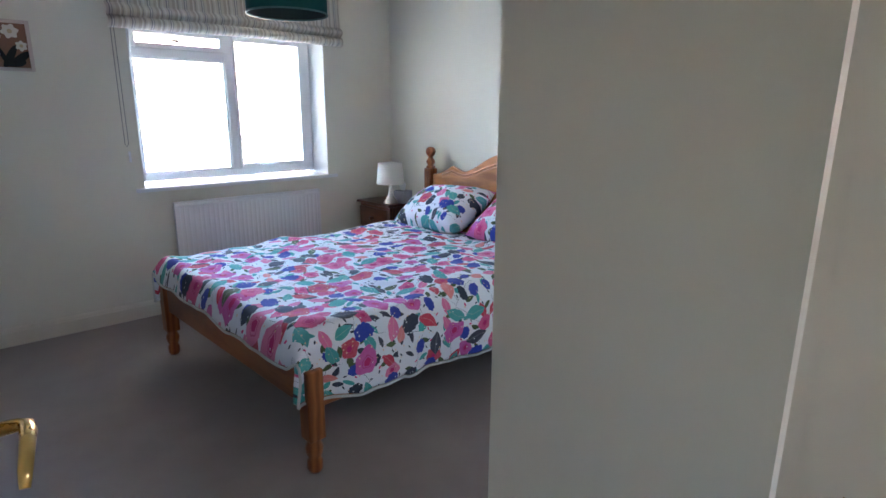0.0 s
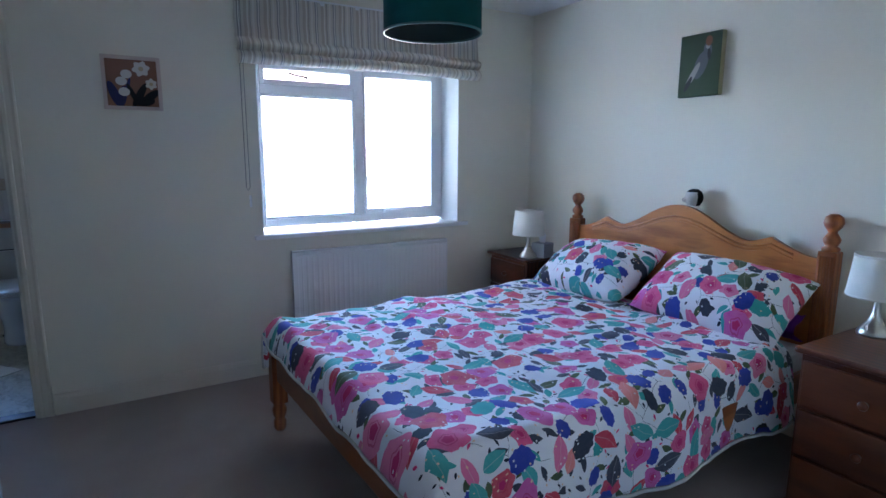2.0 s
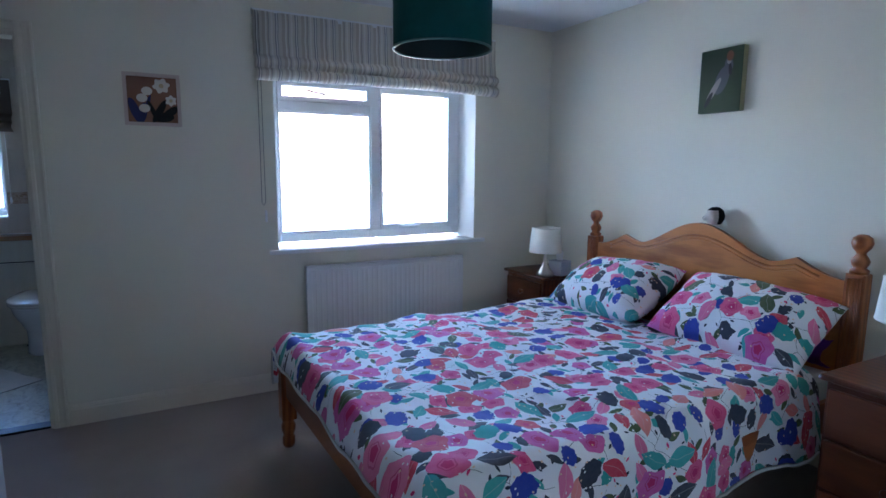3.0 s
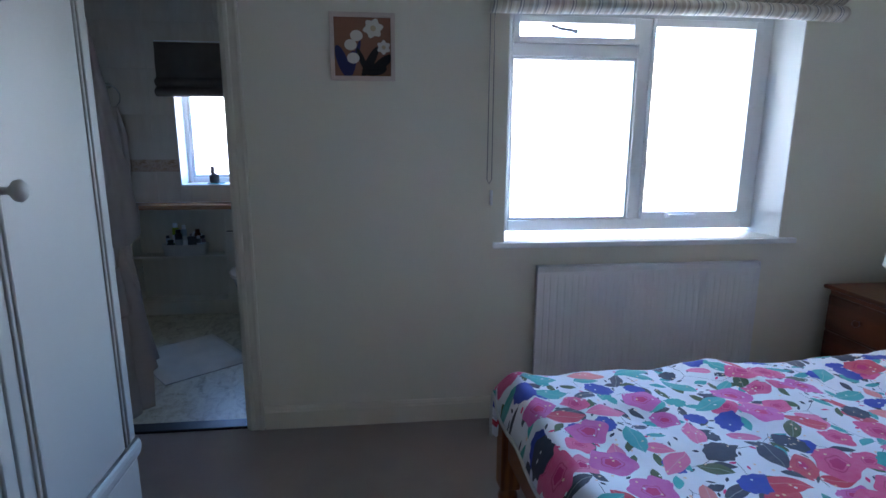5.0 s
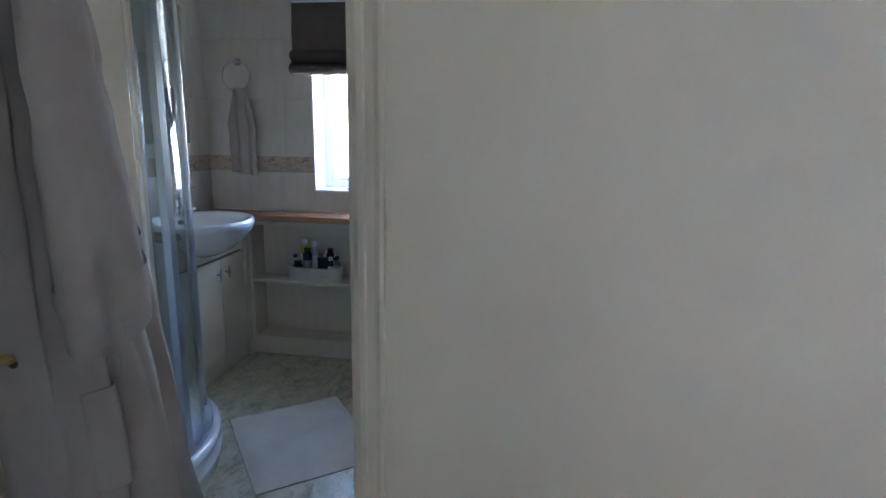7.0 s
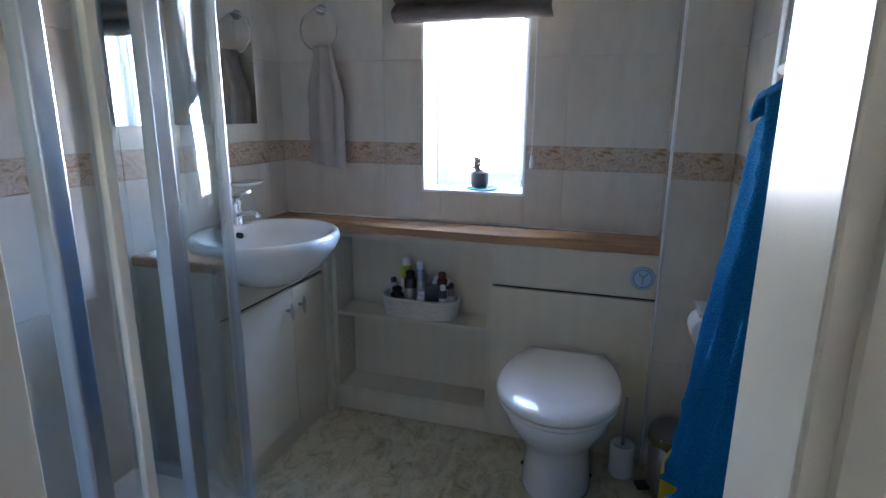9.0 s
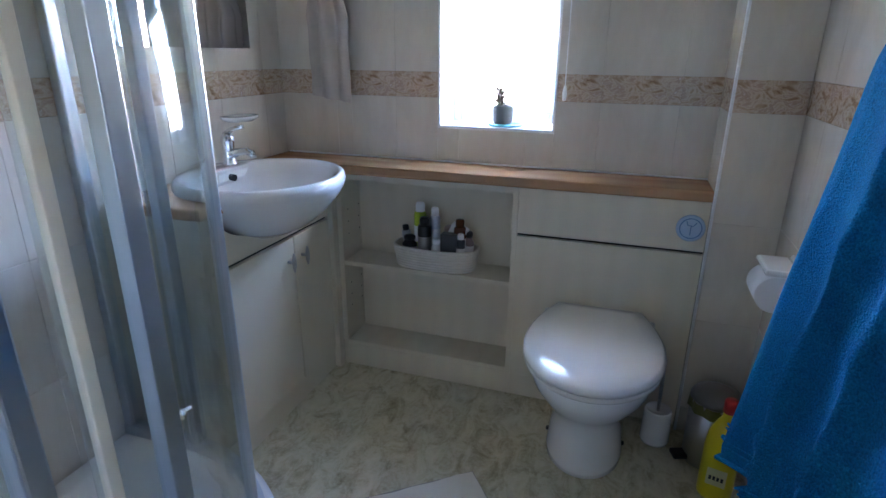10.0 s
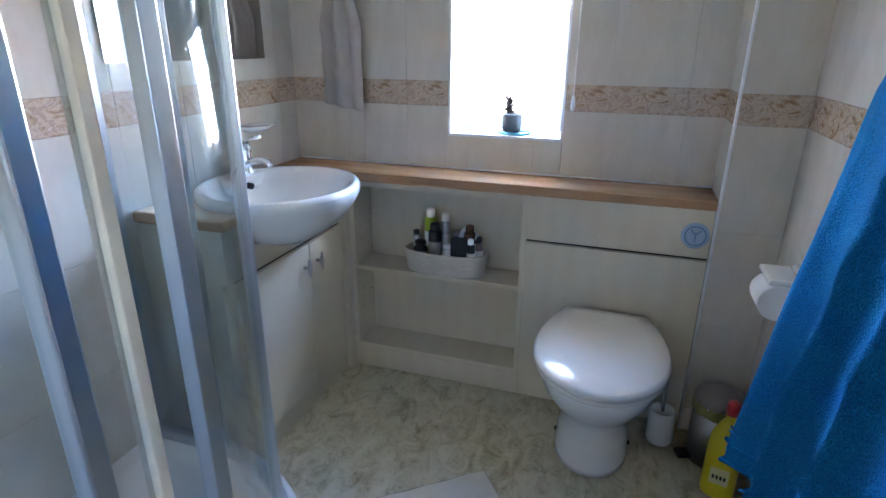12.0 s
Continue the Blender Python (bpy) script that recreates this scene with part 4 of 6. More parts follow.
# ---------------------------------------------------------------- doors
def lever(parent, m, side):
    """A brass lever on an oblong plate, on the door face at m (z of m: out of the face)."""
    bm = bmesh.new()
    box(bm, -0.022, 0.022, -0.085, 0.06, 0.0, 0.006, bevel=0.003)
    bm.transform(m)
    pl = part("back_plate", bm, M["brass"], parent, "brass handle plate")
    bm = bmesh.new()
    tube(bm, [(0, 0, 0.004), (0, 0, 0.045), (side * 0.008, 0, 0.054), (side * 0.03, 0.002, 0.056), (side * 0.075, -0.002, 0.056), (side * 0.10, -0.012, 0.054), (side * 0.112, -0.028, 0.052)], [0.011, 0.009, 0.010, 0.010, 0.0085, 0.008, 0.006], 12)
    lathe(bm, [(0.018, 0.0), (0.017, 0.008), (0.011, 0.013)], 18, (0, 0, 0.005))
    bm.transform(m)
    part("lever", bm, M["brass"], pl)


def door(name, m, w, label, sides):
    """A panelled leaf: x from the hinge to the latch edge, y through its thickness."""
    ob = thing(name, m, label, "door")
    ob["kind"] = "structure"
    h = 1.975
    part("leaf", boxes((0, w, -0.020, 0.020, 0.008, h), bevel=0.002), M["gloss"], ob)
    for s in (-1, 1):
        for z0, z1 in ((0.16, 0.80), (1.0, 1.86)):
            y0, y1 = sorted((s * 0.020, s * 0.026))
            fx0, fx1 = 0.10, w - 0.10
            part("panel_moulding", boxes((fx0, fx0 + 0.02, y0, y1, z0, z1), (fx1 - 0.02, fx1, y0, y1, z0, z1), (fx0 + 0.02, fx1 - 0.02, y0, y1, z0, z0 + 0.02), (fx0 + 0.02, fx1 - 0.02, y0, y1, z1 - 0.02, z1), bevel=0.002), M["gloss"], ob)
    for s in sides:
        lever(ob, Matrix(((-1 if s > 0 else 1, 0, 0, w - 0.06), (0, 0, s, s * 0.020), (0, 1, 0, 0.985), (0, 0, 0, 1))), 1 if s > 0 else -1)
    part("latch_plate", boxes((w - 0.001, w + 0.0015, -0.012, 0.012, 0.94, 1.03)), M["brass"], ob)
    for z in (0.22, 1.0, 1.76):
        bm = bmesh.new()
        tube(bm, [(-0.004, 0.022, z - 0.04), (-0.004, 0.022, z + 0.04)], 0.006, 8)
        part("hinge", bm, M["brass"], ob)
    return ob


door("door_bathroom", pose(D0 + 0.0, NORTH - 0.045, 0, 0, 0, -75), 0.61, "cream painted panelled bathroom door standing open", (-1, 1))
door("door_bedroom", pose(E0 + 0.01, 0.535, 0, 0, 0, 81.8), 0.75, "cream painted panelled bedroom door standing open", (-1, 1))


# ---------------------------------------------------------------- bathrobe on the door
def bathrobe():
    m = pose(D0, NORTH - 0.045, 0, 0, 0, -75)
    ob = thing("bathrobe", m @ pose(0.30, 0.022, 1.78), "beige towelling bathrobe hanging on the bathroom door", "bathrobe")
    rnd = 1.37

    def body(u, v):
        """u runs from the latch side to the hinge side; sharp pleats that open towards the hem."""
        a = (0.5 - u) * math.pi
        spread = 0.05 + 0.085 * min(1, v * 3.0) + 0.055 * v
        pleat = 0.078 * (1 - abs(math.sin(u * 15.0 + 0.9 * v + 0.5 * nz(u * 3, v * 2.5))) ** 0.55) * min(1.0, 0.25 + v)
        deep = (0.045 + 0.075 * min(1, v * 2.5) + 0.07 * v + 0.09 * v * v * u) * max(0.0, math.cos(a)) ** 0.6
        crease = 0.012 * nz(u * 9, v * 5, rnd) + 0.006 * nz(u * 22, v * 9, 3.0)
        drop = 1.50 if u < 0.42 else 1.35
        return (math.sin(a) * spread + 0.010 * nz(v * 5, u * 3) - 0.055 * v, 0.006 + max(0.0, deep + (crease - pleat) * math.cos(a)), -drop * v + 0.015 * nz(u * 6, 2.0) * v)

    bm = bmesh.new()
    sheet(bm, 110, 80, body)
    b = part("robe_body", bm, M["robe"], ob)
    b.modifiers.new("thick", "SOLIDIFY").thickness = 0.007

    def sleeve(cx, lean, out, long):
        def fn(u, v):
            a = 2 * math.pi * u
            wide = 0.042 + 0.042 * min(1, v * 1.5)
            r = 1.0 + 0.16 * math.sin(3 * a + 4.0 * v) * (0.4 + v) + 0.16 * nz(2.2 * math.cos(a), 2.2 * math.sin(a), 5.0 * v + cx)
            r -= 0.22 * max(0.0, nz(v * 9.0 + math.sin(a), math.cos(a) * 1.5, 4.4))
            slant = 0.045 * math.cos(a) * v ** 3
            return (cx + lean * v + wide * r * math.cos(a), out + 0.050 * v + wide * 0.58 * r * math.sin(a), -0.04 - long * v - slant)
        bm = bmesh.new()
        sheet(bm, 48, 60, fn, closed=True)
        sl = part("sleeve", bm, M["robe"], ob)
        sl.modifiers.new("thick", "SOLIDIFY").thickness = 0.008
        bm = bmesh.new()
        sheet(bm, 48, 8, lambda u, v: tuple(Vector(fn(u, 0.87 + 0.13 * v)) + 0.005 * Vector((math.cos(2 * math.pi * u), math.sin(2 * math.pi * u), 0))), closed=True)
        part("cuff", bm, M["robe"], sl)

    sleeve(0.135, -0.045, 0.140, 0.72)
    sleeve(-0.06, -0.015, 0.065, 0.70)

    def lapel(u, v):
        x, y, z = body(0.34 + 0.10 * u + 0.05 * v, 0.02 + 0.50 * v)
        return (x, y + 0.014 + 0.006 * math.sin(u * math.pi), z)

    bm = bmesh.new()
    sheet(bm, 10, 40, lapel)
    c = part("shawl_collar", bm, M["robe"], ob)
    c.modifiers.new("thick", "SOLIDIFY").thickness = 0.012

    def pocket(u, v):
        x, y, z = body(0.20 + 0.24 * u, 0.60 + 0.13 * v)
        return (x, y + 0.008, z)

    bm = bmesh.new()
    sheet(bm, 16, 14, pocket)
    part("pocket", bm, M["robe"], ob).modifiers.new("thick", "SOLIDIFY").thickness = 0.006
    bm = bmesh.new()
    tube(bm, [(0, -0.002, 0.03), (0, 0.05, 0.02), (0, 0.06, 0.05)], 0.006)
    hook = part("door_hook", bm, M["chrome"])
    hook.matrix_basis = m @ pose(0.30, 0.020, 1.77)
    tagged(hook, "chrome coat hook on the bathroom door", "hook")


bathrobe()

# ---------------------------------------------------------------- bathroom window and its things
window("window_2", V0, V1, VZ0 + 0.012, VZ1, 6.565, "small white plastic bathroom window", f=0.04, s1=0.022)
struct("window_reveal_bathroom", boxes((V0 - 0.001, V0 + 0.008, B_NORTH - 0.006, 6.565, VZ0, VZ1), (V1 - 0.008, V1 + 0.001, B_NORTH - 0.006, 6.565, VZ0, VZ1), (V0, V1, B_NORTH - 0.006, 6.60, VZ0 - 0.002, VZ0 + 0.010)), M["white"], "white lined opening of the bathroom window", "wall")
bl = roman_blind("roman_blind", V0 - 0.09, V1 + 0.09, 2.02, 1.635, B_NORTH - 0.03, M["brown_blind"], "raised plain brown roman blind above the bathroom window", 0.0, 2, 0.5)
bm = bmesh.new()
tube(bm, [(0.245, -0.015, -0.02), (0.247, -0.015, -0.88)], 0.0016, 6)
lathe(bm, [(0.0, -0.93), (0.006, -0.928), (0.008, -0.905), (0.004, -0.88), (0.0, -0.878)], 10, (0.247, -0.015, 0))
part("pull_cord", bm, M["upvc"], bl)

cx, cy = -0.70, 6.48
pot = thing("potted_plant", pose(cx, cy, VZ0 + 0.017), "tiny succulent in a dark pot on the window sill", "plant")
bm = bmesh.new()
lathe(bm, [(0.0, 0.0), (0.030, 0.0), (0.036, 0.01), (0.038, 0.06), (0.034, 0.068), (0.032, 0.058), (0.0, 0.056)], 20)
part("pot", bm, plain("grey_clay", (0.10, 0.085, 0.08), 0.6), pot)
bm = bmesh.new()
for k in range(26):
    a, r = k * 2.4, 0.005 + 0.011 * (k % 4) / 3
    z = 0.06 + 0.0025 * k
    tube(bm, [(-0.012, 0, z - 0.004), (-0.012 + r * math.cos(a) * 1.6, r * math.sin(a) * 1.6, z + 0.006), (-0.012 + r * math.cos(a) * 2.1, r * math.sin(a) * 2.1, z + 0.016)], [0.003, 0.005, 0.001], 6)
part("leaves", bm, paint("succulent", (0.10, 0.07, 0.045), 0.6, 0.3), pot)
dish = bmesh.new()
lathe(dish, [(0.0, 0.0), (0.06, 0.0), (0.066, 0.003), (0.066, 0.006), (0.0, 0.005)], 28)
d = part("glass_coaster", dish, plain("teal_glass", (0.06, 0.30, 0.34), 0.1))
d.location = (cx + 0.015, cy - 0.012, VZ0 + 0.0105)
tagged(d, "round teal glass coaster under the plant", "coaster")


# ---------------------------------------------------------------- fitted furniture
FRONT, TOP = 6.215, 0.850


def fitted_units():
    lam = M["laminate"]
    # worktop
    wt = thing("worktop", pose(0, 0, TOP - 0.034), "beech-effect worktop running under the bathroom window", "worktop")
    bm = bmesh.new()
    prism(bm, [(B_WEST + 0.009, B_NORTH - 0.009), (0.028, B_NORTH - 0.009), (0.028, FRONT - 0.018), (-1.20, FRONT - 0.018), (-1.255, FRONT - 0.028), (-1.275, FRONT - 0.06)] + [(-1.325 + 0.235 * math.cos(radians(a)), 5.845 + 0.255 * math.sin(radians(a))) for a in range(78, 283, 12)] + [(-1.275, 5.50), (B_WEST + 0.009, 5.50)], "z", 0.0, 0.034)
    bmesh.ops.bevel(bm, geom=[e for e in bm.edges if abs(e.verts[0].co.z - e.verts[1].co.z) < 1e-5], offset=0.008, segments=3, affect="EDGES", profile=0.5)
    part("worktop_slab", bm, M["beech"], wt)
    bm = bmesh.new()
    tube(bm, [(B_WEST + 0.02, B_NORTH - 0.011, 0.035), (0.026, B_NORTH - 0.011, 0.035)], 0.004, 8)
    tube(bm, [(0.027, B_NORTH - 0.012, 0.035), (0.027, FRONT - 0.016, 0.035)], 0.004, 8)
    part("sealant_bead", bm, M["upvc"], wt, "white sealant bead along the tiles")
    # shelf unit
    x0, x1 = -1.275, -0.575
    su = thing("shelf_unit", pose(0, 0, 0), "open cream laminate shelf unit with two shelves", "shelf unit")
    t = 0.018
    part("side_panel", boxes((x0, x0 + t, FRONT, B_NORTH - 0.01, 0.0, TOP - 0.035), bevel=0.001), lam, su)
    part("side_panel", boxes((x1 - t, x1, FRONT, B_NORTH - 0.01, 0.0, TOP - 0.035), bevel=0.001), lam, su)
    part("back_panel", boxes((x0 + t, x1 - t, B_NORTH - 0.022, B_NORTH - 0.011, 0.0, TOP - 0.035)), lam, su)
    part("shelf", boxes((x0 + t, x1 - t, FRONT + 0.004, B_NORTH - 0.022, 0.442, 0.460), bevel=0.002), lam, su)
    part("shelf", boxes((x0 + t, x1 - t, FRONT + 0.002, B_NORTH - 0.022, 0.092, 0.110), bevel=0.002), lam, su)
    part("top_rail", boxes((x0 + t, x1 - t, FRONT + 0.002, FRONT + 0.018, 0.790, TOP - 0.035), bevel=0.001), lam, su)
    part("plinth", boxes((x0 + t, x1 - t, FRONT + 0.001, FRONT + 0.016, 0.0, 0.092), bevel=0.001), lam, su)
    for yy in (FRONT + 0.05, FRONT + 0.14):
        for z in (0.25, 0.30, 0.35, 0.56, 0.61, 0.66):
            bm = bmesh.new()
            tube(bm, [(x0 + t - 0.001, yy, z), (x0 + t + 0.0012, yy, z)], 0.0026, 8)
            part("pin_hole", bm, M["shadow_gap"], su)
    # cistern unit
    cu = thing("cistern_unit", pose(0, 0, 0), "cream laminate cistern unit behind the toilet", "cistern unit")
    part("carcass", boxes((x1 + 0.001, 0.026, FRONT + 0.012, B_NORTH - 0.01, 0.0, TOP - 0.035)), M["shadow_gap"], cu)
    part("upper_panel", boxes((x1 + 0.001, 0.027, FRONT - 0.004, FRONT + 0.012, 0.652, TOP - 0.036), bevel=0.002), lam, cu)
    part("lower_panel", boxes((x1 + 0.001, 0.027, FRONT - 0.004, FRONT + 0.012, 0.092, 0.642), bevel=0.002), lam, cu)
    part("plinth", boxes((x1 + 0.001, 0.027, FRONT, FRONT + 0.012, 0.0, 0.090), bevel=0.001), lam, cu)
    bm = bmesh.new()
    lathe(bm, [(0.043, 0.0), (0.043, 0.004), (0.038, 0.007), (0.0, 0.0065)], 36)
    bm.transform(pose(-0.026, FRONT - 0.004, 0.728, 90, 0, 0))
    fb = part("flush_button", bm, plain("pale_blue_film", (0.42, 0.55, 0.70), 0.25), cu, "round flush button under pale blue film")
    bm = bmesh.new()
    tube(bm, [(0.032 * math.cos(2 * math.pi * k / 30), 0.032 * math.sin(2 * math.pi * k / 30), 0.0072) for k in range(31)], 0.0016, 6, False)
    tube(bm, [(-0.014, 0.022, 0.0072), (-0.010, 0.010, 0.0072), (0.006, 0.008, 0.0072), (0.016, 0.020, 0.0072)], 0.0014, 6)
    tube(bm, [(0.0, 0.008, 0.0072), (0.0, -0.022, 0.0072)], 0.0014, 6)
    bm.transform(pose(-0.026, FRONT - 0.004, 0.728, 90, 0, 0))
    part("printed_ring", bm, plain("blue_ink", (0.08, 0.20, 0.40), 0.4), fb, "blue printed outline")
    # vanity
    va = thing("vanity_unit", pose(0, 0, 0), "cream laminate vanity unit with two doors", "vanity unit")
    xf, y0, y1 = -1.295, 5.51, 6.20
    part("carcass", boxes((B_WEST + 0.009, xf - 0.018, y0, y1, 0.0, 0.66)), lam, va)
    for ya, yb in ((y0, y0 + 0.018), (y1 - 0.018, y1)):
        part("end_panel", boxes((B_WEST + 0.009, xf - 0.018, ya, yb, 0.66, TOP - 0.035)), lam, va)
    bm = bmesh.new()
    prism(bm, [(y0, 0.655), (y1, 0.655), (y1, TOP - 0.036)] + [(5.845 + 0.258 * math.cos(radians(a)), 0.814 - 0.112 * math.sin(radians(a)) ** 0.8) for a in range(0, 181, 10)] + [(y0, TOP - 0.036)], "x", xf - 0.018, xf)
    part("fascia", bm, lam, va)
    part("plinth", boxes((xf - 0.018, xf - 0.004, y0, y1, 0.0, 0.085), bevel=0.001), lam, va)
    part("corner_post", boxes((xf - 0.018, -1.2755, y1 - 0.025, y1 + 0.014, 0.0, TOP - 0.036), bevel=0.001), lam, va)
    mid = 5.935
    part("shadow_line", boxes((xf - 0.0178, xf - 0.010, y0 + 0.04, y1 - 0.028, 0.6435, 0.6545)), M["shadow_gap"], va)
    for a, b, hy in ((y0 + 0.04, mid - 0.002, mid - 0.042), (mid + 0.002, y1 - 0.028, mid + 0.042)):
        d = part("door", boxes((xf - 0.016, xf + 0.003, a, b, 0.088, 0.643), bevel=0.003), lam, va)
        bm = bmesh.new()
        tube(bm, [(0.0, 0, 0), (0.022, 0, 0)], 0.0055, 10)
        tube(bm, [(0.024, 0, -0.034), (0.024, 0, -0.012), (0.024, 0, 0.012), (0.024, 0, 0.034)], [0.003, 0.0075, 0.0075, 0.003], 10)
        bm.transform(pose(xf + 0.003, hy, 0.565))
        part("handle", bm, M["steel"], d, "small steel bar handle")


fitted_units()

# ---------------------------------------------------------------- basin and tap
bx, by = -1.325, 5.845
ba = thing("washbasin", pose(bx, by, 0.838), "white ceramic semi-recessed oval washbasin", "washbasin")
RX, RY = 0.255, 0.275
bm = bmesh.new()
lathe(bm, [(0.0, -0.155), (0.30, -0.15), (0.56, -0.118), (0.78, -0.07), (0.93, -0.022), (0.985, 0.004), (1.0, 0.022), (0.985, 0.036), (0.955, 0.042), (0.91, 0.040), (0.86, 0.028), (0.80, 0.000), (0.68, -0.06), (0.45, -0.105), (0.12, -0.118), (0.0, -0.12)], 56, (0, 0, 0), RX, RY)
part("bowl", bm, M["ceramic"], ba)
part("tap_ledge", boxes((-0.252, -0.165, -0.02, 0.19, -0.02, 0.037), bevel=0.016), M["ceramic"], ba)
bm = bmesh.new()
tube(bm, [(-0.1465, 0.05, 0.004), (-0.188, 0.055, 0.006)], 0.011, 16)
part("overflow", bm, M["black"], ba, "dark overflow hole")
bm = bmesh.new()
lathe(bm, [(0.0, -0.112), (0.022, -0.113), (0.026, -0.119)], 20)
part("waste", bm, M["chrome"], ba)
tap = thing("mixer_tap", pose(bx - 0.20, by + 0.10, 0.874, 0, 0, -14), "chrome single-lever basin mixer tap", "tap")
bm = bmesh.new()
lathe(bm, [(0.0, 0.0), (0.026, 0.0), (0.026, 0.006), (0.021, 0.012), (0.020, 0.07), (0.023, 0.078), (0.022, 0.095), (0.014, 0.104), (0.0, 0.106)], 24)
part("tap_body", bm, M["chrome"], tap)
bm = bmesh.new()
tube(bm, [(0.012, 0, 0.035), (0.05, 0, 0.048), (0.095, 0, 0.055), (0.118, 0, 0.050), (0.124, 0, 0.036)], [0.015, 0.013, 0.012, 0.012, 0.011], 14)
part("spout", bm, M["chrome"], tap)
bm = bmesh.new()
tube(bm, [(-0.01, 0, 0.100), (0.03, 0, 0.122), (0.085, 0, 0.134)], [0.011, 0.008, 0.006], 12)
part("lever", bm, M["chrome"], tap)
bm = bmesh.new()
lathe(bm, [(0.0, -0.012), (0.05, -0.010), (0.068, 0.0), (0.070, 0.008), (0.060, 0.006), (0.0, 0.0)], 28, (0, 0, 0), 0.8, 1.1)
so = part("soap_dish", bm, M["ceramic"])
so.location = (B_WEST + 0.056, 6.04, 1.02)
tagged(so, "white ceramic soap dish fixed to the tiles", "soap dish")
mi = thing("wall_mirror", pose(B_WEST + 0.010, 0, 0), "plain frameless mirror above the basin", "mirror")
part("mirror_glass", boxes((0.0, 0.006, 5.50, 6.19, 1.25, 1.98)), M["mirror"], mi)
part("mirror_backing", boxes((-0.002, -0.0005, 5.50, 6.19, 1.25, 1.98)), M["steel"], mi)

# ---------------------------------------------------------------- toilet
to = thing("toilet", pose(-0.272, FRONT - 0.004, -0.004), "white back-to-wall toilet with closed lid", "toilet")


def dshape(half, length, z, back=0.0, n=44, waist=1.0):
    """A rounded D: its back at y = -back, round at the front; waist: the back's width over the full width."""
    right = []
    m = n // 2
    for i in range(m):
        t = math.sin(i / (m - 1) * math.pi / 2) ** 0.8
        k = t / 0.48
        w = waist + (1 - waist) * math.sin(min(1.0, k) * math.pi / 2) if k < 1 else max(0.0, 1 - ((t - 0.48) / 0.52) ** 2.3) ** 0.5
        right.append((half * max(w, 0.02), -back - (length - back) * t, z))
    return right + [(-x, y, zz) for x, y, zz in reversed(right)]


def skin(bm, loops, cap_top=True, cap_bottom=True):
    rings = [[bm.verts.new(p) for p in l] for l in loops]
    n = len(rings[0])
    for a, b in zip(rings, rings[1:]):
        for i in range(n):
            f = bm.faces.new((a[i], a[(i + 1) % n], b[(i + 1) % n], b[i]))
            f.smooth = True
    if cap_bottom:
        bm.faces.new(rings[0][::-1])
    if cap_top:
        bm.faces.new(rings[-1])
    return bm


bm = bmesh.new()
skin(bm, [dshape(0.125, 0.37, 0.0), dshape(0.125, 0.37, 0.02), dshape(0.118, 0.36, 0.10), dshape(0.122, 0.38, 0.18), dshape(0.15, 0.44, 0.25), dshape(0.178, 0.505, 0.32), dshape(0.186, 0.535, 0.375), dshape(0.184, 0.535, 0.388), dshape(0.17, 0.52, 0.392)])
part("pan", bm, M["ceramic"], to)
bm = bmesh.new()
skin(bm, [dshape(0.195, 0.55, 0.394, 0.042, waist=0.70), dshape(0.200, 0.557, 0.400, 0.038, waist=0.70), dshape(0.200, 0.557, 0.408, 0.038, waist=0.70), dshape(0.197, 0.553, 0.412, 0.042, waist=0.70)])
part("seat", bm, M["lid"], to)
bm = bmesh.new()
skin(bm, [dshape(0.199, 0.555, 0.414, 0.038, waist=0.70), dshape(0.204, 0.562, 0.420, 0.032, waist=0.70), dshape(0.203, 0.561, 0.430, 0.032, waist=0.70), dshape(0.193, 0.546, 0.439, 0.042, waist=0.70), dshape(0.14, 0.46, 0.444, 0.08, waist=0.70)])
part("lid", bm, M["lid"], to)
for s in (-1, 1):
    bm = bmesh.new()
    tube(bm, [(s * 0.075 - 0.02, -0.045, 0.414), (s * 0.075 + 0.02, -0.045, 0.414)], 0.012, 12)
    part("lid_hinge", bm, M["upvc"], to)
    bm = bmesh.new()
    lathe(bm, [(0.0, 0.0), (0.008, 0.0), (0.007, 0.006), (0.0, 0.008)], 10)
    bm.transform(pose(s * 0.1195, -0.22, 0.05, 0, 90 * s, 0))
    part("bolt_cap", bm, M["black"], to)

# ---------------------------------------------------------------- storage basket with bottles on the shelf
bk = thing("storage_basket", pose(-0.90, 6.298, 0.460), "cream coiled rope basket holding toiletries", "basket")
bm = bmesh.new()
A, B = 0.166, 0.080


def oval(k, s=1.0, n=36):
    out = []
    for i in range(n):
        t = 2 * math.pi * i / n
        c, q = math.cos(t), math.sin(t)
        out.append(((A * s) * abs(c) ** 0.75 * (1 if c > 0 else -1), (B * s) * abs(q) ** 0.75 * (1 if q > 0 else -1), k))
    return out


for k in range(8):
    bm = bmesh.new()
    p = oval(0.006 + k * 0.0105, 0.92 + 0.01 * k)
    tube(bm, p + [p[0]], 0.0066, 6, False)
    part("coil", bm, M["rope"], bk)
bm = bmesh.new()
skin(bm, [oval(0.004, 0.90), oval(0.085, 0.985)], cap_top=False)
part("inner_wall", bm, M["rope"], bk)
bm = bmesh.new()
skin(bm, [oval(0.001, 0.92), oval(0.005, 0.92)])
part("basket_base", bm, M["rope"], bk)


